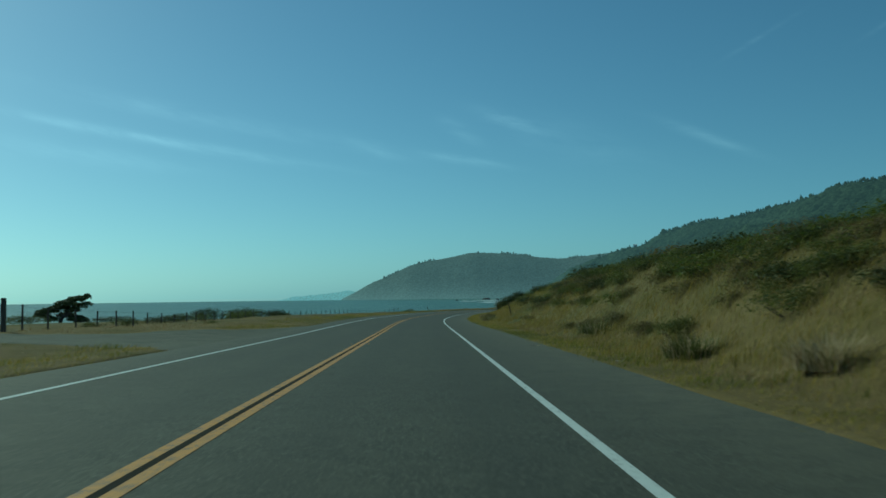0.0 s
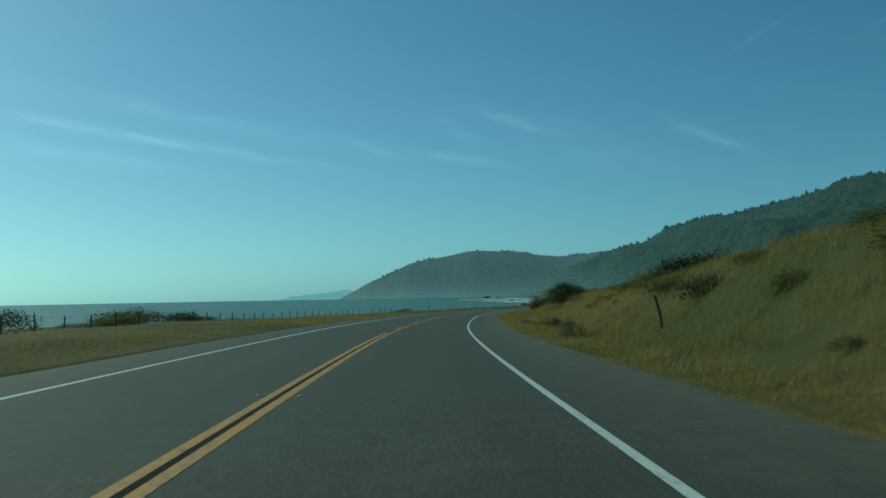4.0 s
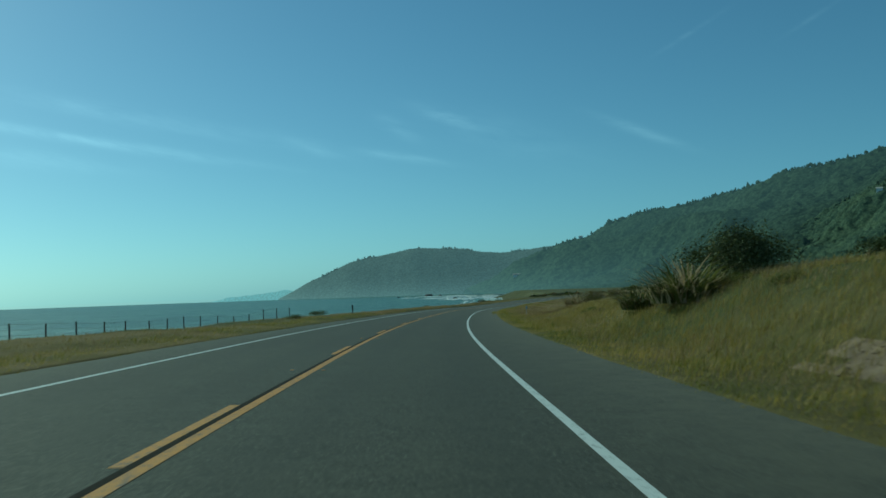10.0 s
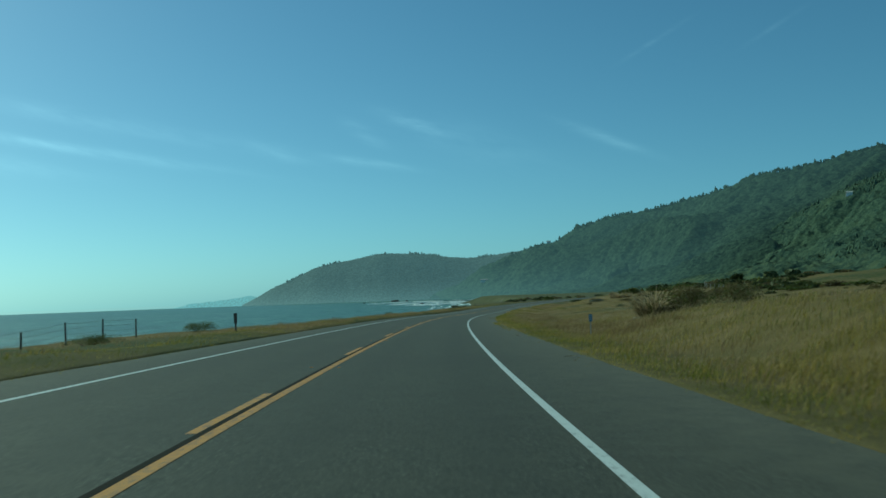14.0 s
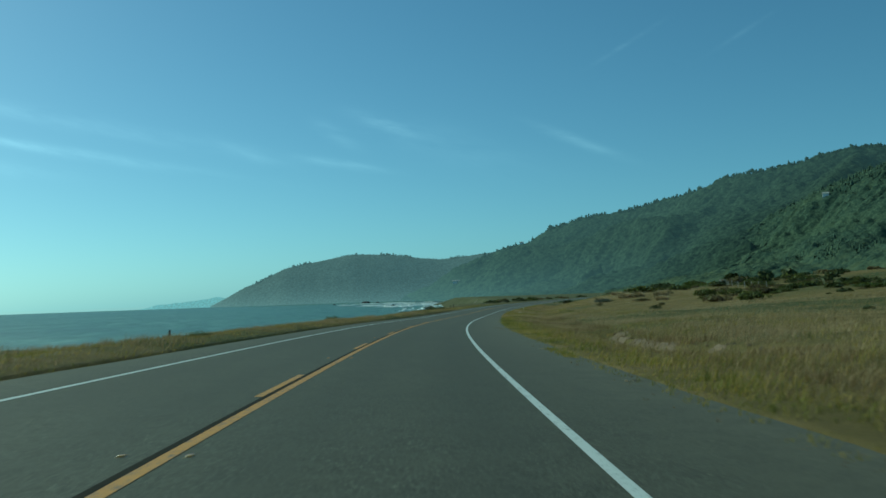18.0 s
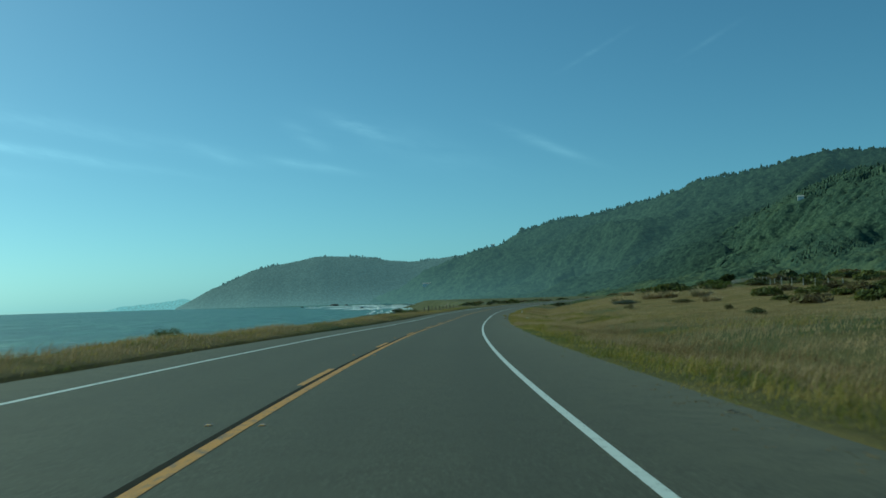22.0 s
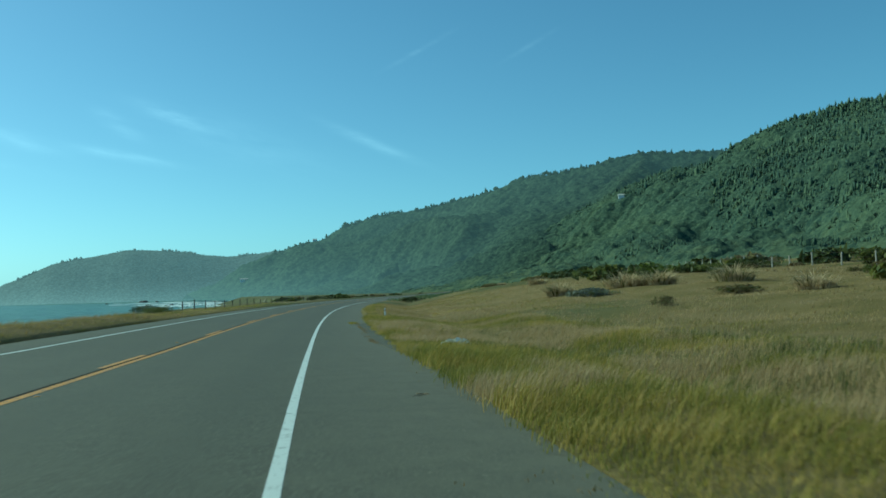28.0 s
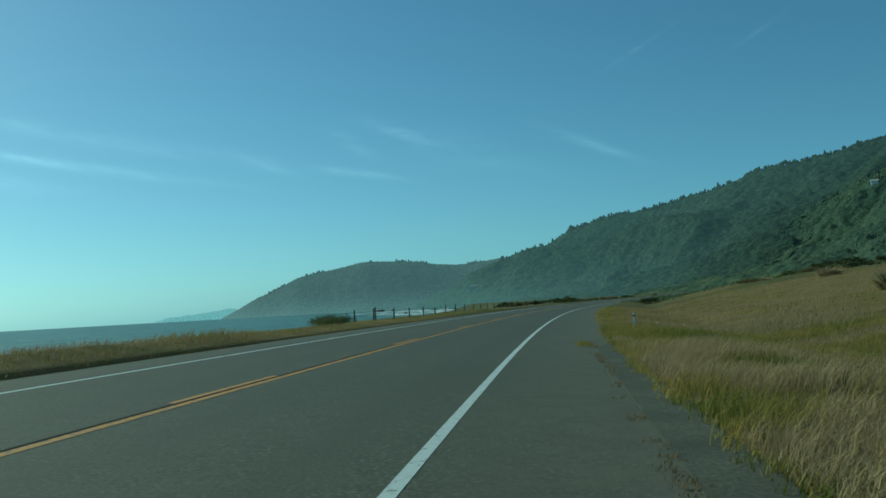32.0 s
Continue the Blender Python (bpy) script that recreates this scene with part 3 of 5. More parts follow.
def build_ground():
    s = np.array(list(np.arange(-90, 460, 1.2)) + stepped(460, 3300, 1.2, 1.035))
    o = np.array([-v for v in stepped(30, 1000, 1.0, 1.12)][::-1] + list(np.arange(-29.5, -9, 0.5)) + list(np.arange(-9, 20, 0.3)) + stepped(20, 1700, 0.7, 1.07))
    S, O = np.meshgrid(s, o, indexing="ij")
    X, Y = plan(S, O)
    Z = land_z(S, O)
    ob = mesh_object("ground", np.stack([X, Y, Z], -1).reshape(-1, 3), grid_faces(len(s), len(o))[:, ::-1], GROUND, smooth=True)
    ob.data.materials.append(CLIFF)
    ob.data.materials.append(DIRT)
    # bare cliff where the bluff falls away
    f = grid_faces(len(s), len(o))
    zz, oo, ss = Z.ravel(), O.ravel(), S.ravel()
    fall = zz[f].max(1) - zz[f].min(1)
    wide = oo[f].max(1) - oo[f].min(1)
    idx = np.where((fall / wide > 0.75) & (oo[f].mean(1) < -8), 1, 0)
    sm, om = ss[f].mean(1), oo[f].mean(1)
    lip = np.interp(sm, [224, 229, 233, 236, 241, 248, 254], [13.2, 12.2, 10.6, 10.3, 11.3, 11.8, 12.6]) + 0.9 * fbm(sm, sm * 0, 3.0, 3, 33)
    gul = (sm > 225) & (sm < 253) & (om - lip > -0.5 - 0.9 * fbm(sm, om, 1.6, 3, 15)) & (om - lip < 0.25 + 1.2 * fbm(sm, om, 2.0, 3, 5)) & (fbm(sm, om, 2.6, 2, 25) > 0.0)
    scar = (sm > 125.5) & (sm < 131.5) & (om > 8.5) & (om < 9.5) & (fbm(sm, om, 1.4, 3, 8) > 0.12)
    idx = np.where(gul | scar, 2, idx)
    ob.data.polygons.foreach_set("material_index", idx.astype(np.int32))
    return tagged(ob, "dry coastal grassland with a cut bank and sea bluff", "ground", kind="structure")


def ribbon(name, s, o0, o1, lift, mat, parent=None, thick=0.0, label=""):
    """A strip of road surface between two lines, its cross section following the road's bank."""
    s = np.asarray(s, float)
    cols = max(2, int(np.ceil(np.max(np.abs(np.asarray(o1) - np.asarray(o0))) / 1.2)) + 1)
    w = np.linspace(0, 1, cols)
    o0, o1 = np.broadcast_to(o0, s.shape), np.broadcast_to(o1, s.shape)
    O = o0[:, None] * (1 - w) + o1[:, None] * w
    S = np.repeat(s[:, None], cols, 1)
    X, Y = plan(S, O)
    Z = road_z(S, O) + lift
    v = np.stack([X, Y, Z], -1).reshape(-1, 3)
    f = grid_faces(len(s), cols)[:, ::-1]
    if thick:
        n = len(v)
        v = np.concatenate([v, v - np.array([0, 0, thick])])
        i = np.arange(n).reshape(len(s), cols)
        loop = np.concatenate([i[0, :], i[1:, -1], i[-1, -2::-1], i[-2:0:-1, 0]])
        nxt = np.roll(loop, -1)
        f = np.concatenate([f, np.stack([loop, nxt, nxt + n, loop + n], -1)])
    ob = mesh_object(name, v, f, mat, parent, label)
    if name == "road":
        uv = ob.data.uv_layers.new(name="road")
        li = np.empty(len(ob.data.loops), dtype=np.int32)
        ob.data.loops.foreach_get("vertex_index", li)
        so = np.stack([S.ravel(), O.ravel()], -1)
        so = np.concatenate([so, so]) if thick else so
        uv.data.foreach_set("uv", so[li].astype(np.float32).ravel())
    return ob


build_ground()
S_ROAD = np.array(list(np.arange(-90, 470, 1.0)) + stepped(470, 1500, 2.0, 1.05))
wob = lambda s, k: 0.10 * fbm(s, s * 0 + k, 4.0, 3, 31)
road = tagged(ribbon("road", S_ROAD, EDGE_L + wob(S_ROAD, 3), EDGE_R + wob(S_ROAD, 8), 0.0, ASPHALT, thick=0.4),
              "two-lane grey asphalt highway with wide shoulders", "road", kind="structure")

# painted lines, a little worn
line_s = np.array(list(np.arange(-90, 480, 1.5)) + stepped(480, 1200, 3.0, 1.05))
marks = thing("road_marking", "white edge lines and yellow centre lines painted on asphalt", "road marking", kind="structure")
ribbon("edge_line", line_s, 3.555, 3.67, 0.004, WHITE_PAINT, marks, label="solid white edge line")
ribbon("edge_line", line_s, -3.49, -3.37, 0.004, WHITE_PAINT, marks, label="solid white edge line")
ribbon("centre_line", line_s, 0.035, 0.165, 0.004, YELLOW_PAINT, marks, label="solid yellow line")
ribbon("centre_line", np.arange(-90, 88.5, 1.5), -0.165, -0.05, 0.004, YELLOW_PAINT, marks, label="solid yellow line")
ribbon("blackout_strip", line_s, -0.05, 0.035, 0.003, BLACK_PAINT, marks, label="faded black strip between the yellow lines")
DASH = 14.74
for k in range(0, 60):
    far = 97.7 + k * DASH
    if far > 900:
        break
    ribbon("centre_dash", np.linspace(far - 4.1, far, 4), -0.165, -0.05, 0.004, YELLOW_PAINT, marks)
ref_bm = box((0.07, 0.07, 0.012), (0, 0, 0.006), 0.003, 0.7)
ref_me = bpy.data.meshes.new("reflector")
ref_bm.to_mesh(ref_me)
ref_bm.free()
ref_me.materials.append(AMBER)
for k in range(-5, 34):
    for side in (-0.28, 0.28):
        s0 = 97.9 + k * DASH + 5.4
        x, y = plan(s0, side)
        ob = new("reflector", ref_me)
        ob.parent = marks
        ob.matrix_basis = pose(float(x), float(y), float(road_z(s0, side)) + 0.002, 0, 0, -math.degrees(float(np.interp(s0, _S, _H))))

margin_s = np.arange(333, 358.1, 0.5)
tagged(ribbon("shoulder_margin", margin_s, np.interp(margin_s, [333, 338, 355, 358], [6.0, 5.46, 5.46, 5.9]) + 0.35 * wob(margin_s, 5), 6.02 + wob(margin_s, 11), 0.012, MARGIN, thick=0.3),
       "broken lighter grey asphalt strip outside the shoulder crack", "shoulder", kind="structure")

# worn drive from the highway to the gate on the sea side
DRIVE_O, DRIVE_NEAR, DRIVE_FAR = [-17, -14.4, -11.5, -9.4, -7.0, -6.2, -4.6], [28.6, 28.4, 28.2, 28.1, 28.0, 27.2, 24.5], [35.4, 36.0, 38.6, 40.4, 44.0, 49.5, 57.0]


def build_drive():
    o, w = np.linspace(-17, -4.7, 41), np.linspace(0, 1, 26)
    S = np.interp(o, DRIVE_O, DRIVE_NEAR)[:, None] * (1 - w) + np.interp(o, DRIVE_O, DRIVE_FAR)[:, None] * w
    O = np.repeat(o[:, None], 26, 1)
    S = S + 0.5 * fbm(S, O, 2.0, 3, 12) * (np.abs(2 * w - 1) > 0.9)
    X, Y = plan(S, O)
    rim = (1 - np.abs(2 * w - 1) ** 10)[None, :]
    join = smooth(O, -7.0, -5.3)
    Z = (land_z(S, np.minimum(O, -5.3)) + 0.10 * rim - 0.06) * (1 - join) + (road_z(S, O) + 0.008 - 0.05 * smooth(O, -5.0, -4.7)) * join
    ob = mesh_object("drive", np.stack([X, Y, Z], -1).reshape(-1, 3), grid_faces(41, 26), MARGIN, smooth=True)
    return tagged(ob, "worn grey gravel drive leading off the highway", "drive", kind="structure")


build_drive()


def build_sea():
    r = np.array([0.0] + stepped(60, 4960, 20, 1.12))
    r[-1] = 4960
    a = np.radians(np.linspace(-180, 180, 181))
    R, A = np.meshgrid(r, a, indexing="ij")
    X, Y = -R * np.sin(A), R * np.cos(A) + 170
    Z = np.full_like(X, SEA_Z)
    ob = mesh_object("water", np.stack([X, Y, Z], -1).reshape(-1, 3), grid_faces(len(r), len(a)), SEA, smooth=True)
    return tagged(ob, "wind-ruffled blue-green ocean with small whitecaps", "sea", kind="structure")


build_sea()


def build_surf():
    """Breaking waves: uneven white bands along the shore and across the bay."""
    rng = np.random.default_rng(5)
    V, F = [], []
    n = 0
    for k in range(260):
        s0 = rng.uniform(900, 2900) if k > 60 else rng.uniform(200, 700)
        far = s0 > 700
        c = float(coast(s0))
        o0 = c - (rng.uniform(16, 60) if not far else rng.uniform(4, 150) * (s0 / 2000))
        L = rng.uniform(6, 26) if not far else rng.uniform(30, 150)
        W = rng.uniform(0.4, 1.4) if not far else rng.uniform(0.8, 2.6)
        m = 14
        t = np.linspace(0, 1, m)
        ss = s0 + (t - 0.5) * L
        oo = o0 + (ss - s0) * (float(coast(s0 + 5)) - c) / 5 + fbm(t * 6 + k, t * 0, 1.2, 3, k) * W * 2
        wid = W * np.sin(np.pi * t) ** 0.6 * (0.5 + rng.random(m))
        x0, y0 = plan(ss, oo - wid)
        x1, y1 = plan(ss, oo + wid)
        xm, ym = plan(ss, oo)
        h = 0.25 + 0.12 * W if not far else 0.6 + 0.35 * W
        if k >= 215:
            # long breakers in the bay, side on to the highway
            cx, cy = rng.uniform(120, 520), rng.uniform(2000, 3300)
            xm, ym = cx + (t - 0.5) * rng.uniform(20, 90), cy + 10 * fbm(t * 5 + k, t * 0, 1.0, 3, k)
            x0, x1, y0, y1 = xm, xm, ym - 2 * wid, ym + 2 * wid
        for j in range(m):
            V += [(x0[j], y0[j], SEA_Z + 0.05), (xm[j], ym[j], SEA_Z + h), (x1[j], y1[j], SEA_Z + 0.05)]
        for j in range(m - 1):
            b = n + 3 * j
            F += [(b, b + 1, b + 4, b + 3), (b + 1, b + 2, b + 5, b + 4)]
        n += 3 * m
    ob = mesh_object("surf", V, np.array(F), FOAM, smooth=True)
    return tagged(ob, "white breaking waves along the shore", "surf", kind="stuff")


build_surf()

# ---- mountains ----
RIDGES = {      # crest points: x, y, height
    "mid": [(455, 3125, 20), (520, 3085, 75), (555, 3050, 100), (603, 3020, 118), (654, 2999, 138), (703, 2977, 151), (738, 2968, 164), (824, 2943, 209), (876, 2906, 224), (1028, 2798, 240),
            (1112, 2698, 264), (1159, 2610, 277), (1190, 2550, 300), (1244, 2476, 309), (1320, 2432, 319), (1393, 2387, 337), (1453, 2359, 346), (1700, 2250, 350)],
    "spur": [(800, 1020, 6), (900, 1180, 55), (1040, 1400, 130), (1180, 1620, 205), (1270, 1800, 236), (1292, 1862, 242), (1320, 1784, 286), (1345, 1700, 311), (1380, 1580, 322), (1430, 1434, 331), (1500, 1150, 360), (1560, 700, 400)],
    "inner": [(640, 2300, 4), (760, 2380, 70), (900, 2480, 140), (1100, 2560, 235), (1190, 2550, 290)],
    "fold": [(760, 1700, 6), (900, 1800, 85), (1080, 1950, 180), (1292, 2150, 270), (1420, 2300, 325)],
    "near": [(700, 520, 6), (830, 640, 70), (1000, 760, 160), (1200, 900, 250), (1450, 1000, 340)],
}


def ridge_height(x, y, keys=None):
    """Height of the highest of the ridges at a place, and the distance from its crest."""
    z, off = np.full(np.shape(x), -60.0), np.full(np.shape(x), 1e3)
    for key, pts in RIDGES.items():
        if keys and key not in keys:
            continue
        p = np.array(pts, float)
        for a, b in zip(p[:-1], p[1:]):
            d = b[:2] - a[:2]
            t = np.clip(((x - a[0]) * d[0] + (y - a[1]) * d[1]) / (d @ d), 0, 1)
            dist = np.hypot(x - a[0] - t * d[0], y - a[1] - t * d[1])
            h = a[2] + t * (b[2] - a[2]) - 0.52 * dist ** 0.985 * (1 + 0.12 * np.sin(dist / 70.0))
            off = np.where(h > z, dist, off)
            z = np.maximum(z, h)
    return z, off


def mountain_z(x, y):
    z, off = ridge_height(x, y)
    amp = smooth(z, -10, 120)
    r = 1 - 2 * np.abs(fbm(x, y, 210.0, 4, 51))
    fold = 2 * np.abs(fbm(x + 60 * fbm(x, y, 400, 2, 5), y, 330.0, 4, 53, 0.45))
    z = z + amp * (16 * fbm(x, y, 260, 3, 41) + 9 * (r - 0.7)) * 0.55 + smooth(z, -15, 60) * smooth(off, 15, 170) * 46 * (0.30 - fold)
    return z + 3.0 * amp * fbm(x, y, 26, 3, 61)


def canopy(x, y, cell, seed):
    """Rounded crowns of uneven size, side by side: 0 between them, up to 1 at a top."""
    ix, iy = np.floor(x / cell), np.floor(y / cell)
    best = np.zeros(np.shape(x))
    for dx in (-1, 0, 1):
        for dy in (-1, 0, 1):
            hr = hash01(ix + dx, iy + dy, seed + 2)
            px, py = (ix + dx + hash01(ix + dx, iy + dy, seed)) * cell, (iy + dy + hash01(ix + dx, iy + dy, seed + 1)) * cell
            d2 = ((x - px) ** 2 + (y - py) ** 2) / (cell * (0.55 + 0.35 * hr)) ** 2
            best = np.maximum(best, (0.4 + 0.6 * hr) * np.sqrt(np.clip(1 - d2, 0, 1)))
    return best


def wooded_grid(x, y, cell, tall):
    X, Y = np.meshgrid(x, y, indexing="ij")
    Z = mountain_z(X, Y)
    woods = smooth(Z, 0, 45) * (0.3 + 0.7 * smooth(fbm(X, Y, 160, 3, 71), -0.25, 0.1))
    Z = Z + tall * (canopy(X, Y, cell, 91) * (0.25 + 0.75 * woods) + 0.35 * fbm(X, Y, cell * 0.5, 2, 95)) - 0.3 * tall
    return np.stack([X, Y, Z], -1).reshape(-1, 3), grid_faces(len(x), len(y))[:, ::-1]


def seen_side(v, f):
    """Faces that look towards the highway, above the low ground."""
    q = v[f]
    nrm = np.cross(q[:, 2] - q[:, 0], q[:, 3] - q[:, 1])
    nrm /= np.linalg.norm(nrm, axis=1)[:, None] + 1e-9
    mid = q.mean(1)
    return (mid[:, 2] > -14) & ((nrm * (np.array([20.0, 160.0, 0.0]) - mid)).sum(1) > -0.75 * np.linalg.norm(mid, axis=1))


def build_mountain():
    v, f = wooded_grid(np.arange(420, 1600, 4.6), np.arange(440, 2250, 4.6), 11.0, 13.0)
    f = f[seen_side(v, f) & (far_gap(v[:, 0], v[:, 1])[f].mean(1) < 8)]
    tagged(mesh_object("mountainside", v, f, FOREST, smooth=True), "steep green wooded coastal mountains", "mountain", kind="structure")
    v, f = wooded_grid(np.arange(330, 1640, 6.0), np.arange(1400, 3230, 6.0), 14.0, 13.0)
    f = f[seen_side(v, f) & (far_gap(v[:, 0], v[:, 1])[f].mean(1) > -8)]
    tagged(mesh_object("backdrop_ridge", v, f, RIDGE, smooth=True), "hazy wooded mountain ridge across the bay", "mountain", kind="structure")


def far_gap(x, y):
    """Metres by which the ridges across the bay stand over the nearer ones; below 0 on the nearer slopes."""
    return ridge_height(x, y, ("mid", "inner", "fold"))[0] - ridge_height(x, y, ("spur", "near"))[0]


build_mountain()


def far_trees(name, pts, hgt, wid, mat, seed, label, pointed=0.3):
    """Many small far trees in one mesh: uneven crowns of two rings and a top, some pointed and some domed."""
    rng = np.random.default_rng(seed)
    n, sides = len(pts), 4
    sharp = rng.random(n) < pointed
    rings = []
    for up, r in ((0.12, np.where(sharp, 0.85, 0.95)), (np.where(sharp, 0.5, 0.68), np.where(sharp, 0.5, 0.78))):
        ang = rng.uniform(0, 6.28, n)[:, None] + np.arange(sides) * 2 * np.pi / sides
        rr = (wid * 0.5 * r)[:, None] * rng.uniform(0.7, 1.25, (n, sides))
        zz = (pts[:, 2] + hgt * up)[:, None] + rng.uniform(-0.09, 0.09, (n, sides)) * hgt[:, None]
        rings.append(np.stack([pts[:, None, 0] + rr * np.cos(ang), pts[:, None, 1] + rr * np.sin(ang), zz], -1))
    top = np.stack([pts[:, 0] + rng.uniform(-0.15, 0.15, n) * wid, pts[:, 1] + rng.uniform(-0.15, 0.15, n) * wid, pts[:, 2] + hgt], -1)[:, None, :]
    V = np.concatenate(rings + [top], 1).reshape(-1, 3)
    b = np.arange(n) * (2 * sides + 1)
    F = []
    for j in range(sides):
        k = (j + 1) % sides
        F += [np.stack([b + j, b + k, b + sides + k], -1), np.stack([b + j, b + sides + k, b + sides + j], -1), np.stack([b + sides + j, b + sides + k, b + 2 * sides], -1)]
    return tagged(mesh_object(name, V, np.concatenate(F), mat, smooth=True), label, "forest", kind="stuff")


def build_forest():
    rng = np.random.default_rng(11)
    n = 70000
    x, y = rng.uniform(420, 1560, n), rng.uniform(480, 2300, n)
    z = mountain_z(x, y)
    stand_of = fbm(x, y, 150, 3, 72) + 0.2 * smooth(z, 30, 200)
    keep = (z > 30) & (mountain_z(x - 25, y - 25) < z + 18) & (stand_of > 0.02 + 0.25 * rng.random(n)) & (far_gap(x, y) < 0)
    x, y = x[keep], y[keep]
    # a closer row of trees stands on the crests
    rows = {}
    for key in ("mid", "spur"):
        p = np.array(RIDGES[key], float)
        cx, cy = [], []
        for a, b in zip(p[2:-1], p[3:]):
            m = int(np.hypot(*(b - a)[:2]) / 1.7)
            u = rng.random(m)
            cx.append(a[0] + u * (b[0] - a[0]) + rng.normal(0, 9, m))
            cy.append(a[1] + u * (b[1] - a[1]) + rng.normal(0, 9, m))
        cx, cy = np.concatenate(cx), np.concatenate(cy)
        bare = fbm(cx, cy, 60, 2, 73) > -0.34
        rows[key] = cx[bare], cy[bare]
    x, y = np.concatenate([x, rows["spur"][0]]), np.concatenate([y, rows["spur"][1]])
    h = (rng.gamma(4.0, 1.2, len(x)) + 4.5) * (0.6 + 0.4 * smooth(mountain_z(x, y), 30, 110))
    crowns = leafy("far_crowns", [(0.066, 0.104, 0.080), (0.092, 0.136, 0.092), (0.125, 0.168, 0.098)], 0.7, 0.9, 0.2, 0.012)
    far_trees("far_forest", np.stack([x, y, mountain_z(x, y) - 1.0], -1), h, h * rng.uniform(0.34, 0.62, len(x)), crowns, 3, "green conifers standing on the mountain slopes", 0.75)
    x, y = rows["mid"]
    h = rng.gamma(2.5, 1.5, len(x)) + 4.5
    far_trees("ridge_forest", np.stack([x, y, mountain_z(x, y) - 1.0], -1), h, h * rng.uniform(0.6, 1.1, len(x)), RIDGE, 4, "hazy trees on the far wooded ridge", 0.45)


build_forest()


def build_headland():
    crest = np.array([(-440, 4822, -21), (-425, 4828, -8), (-369, 4835, 18), (-276, 4842, 70), (-181, 4847, 106), (-58, 4851, 168), (122, 4850, 196), (258, 4840, 224), (350, 4838, 222), (488, 4827, 214),
                      (601, 4814, 196), (720, 4796, 184), (828, 4779, 193), (970, 4752, 210), (1300, 4700, 240)], float)
    t = np.linspace(0, len(crest) - 1, 420)
    cx, cy, cz = (np.interp(t, np.arange(len(crest)), crest[:, k]) for k in range(3))
    pad = lambda v: np.convolve(np.concatenate([np.full(10, v[0]), v, np.full(10, v[-1])]), np.ones(21) / 21, "valid")
    cx, cy, cz = pad(cx), pad(cy), pad(cz)
    d = np.linspace(0, 1, 60)
    T, D = np.meshgrid(np.arange(len(t)), d, indexing="ij")
    X0, Y0, Z0 = cx[:, None] + 0 * D, cy[:, None] + 0 * D, cz[:, None] + 0 * D
    reach = 90 + 1.35 * np.clip(Z0 + 21, 0, None)
    X = X0 + 30 * fbm(X0, D * 300, 160, 2, 3) * D
    Y = Y0 - reach * D
    prof = 1 - D ** 1.25
    Z = -24 + (Z0 + 24) * prof + (9 * fbm(X, Y, 140, 3, 17) + 4 * (0.5 - np.abs(fbm(X, Y * 0.35, 95, 3, 19)) * 2) * smooth(D, 0.05, 0.5)) * smooth(D, 0.0, 0.12) * smooth(Z0, -20, 60) * (1 - 0.7 * D)
    Z = Z + 2.2 * fbm(X, Y, 14, 2, 23)
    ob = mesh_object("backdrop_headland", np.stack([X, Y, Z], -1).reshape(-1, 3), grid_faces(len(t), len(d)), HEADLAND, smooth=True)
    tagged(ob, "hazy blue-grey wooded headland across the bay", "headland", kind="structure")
    rng = np.random.default_rng(4)
    n = 900
    k = rng.uniform(90, 419, n)
    x, y, z = np.interp(k, np.arange(420), cx), np.interp(k, np.arange(420), cy), np.interp(k, np.arange(420), cz)
    dd = rng.random(n) ** 2 * 30
    h = rng.gamma(4.0, 1.3, n) * (0.4 + 0.8 * (fbm(x, y, 90, 2, 7) > 0.05)) + 2
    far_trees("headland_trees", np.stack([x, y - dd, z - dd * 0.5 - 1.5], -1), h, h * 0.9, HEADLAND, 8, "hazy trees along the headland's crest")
    # fainter range beyond it
    t = np.linspace(0, 1, 80)
    fx = -800 + 900 * t
    fz = -21 + 62 * np.sin(np.pi * np.clip(t, 0, 1)) ** 0.7 * (0.75 + 0.5 * fbm(t * 9, t * 0, 1.0, 3, 2))
    v = np.concatenate([np.stack([fx, 4925 + 0 * fx, np.maximum(fz, -21)], -1), np.stack([fx, 4900 + 0 * fx, np.full(80, -26.0)], -1)])
    f = np.stack([np.arange(79), np.arange(1, 80), np.arange(81, 160), np.arange(80, 159)], -1)
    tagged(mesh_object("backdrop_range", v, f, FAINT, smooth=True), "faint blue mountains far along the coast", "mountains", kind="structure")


build_headland()


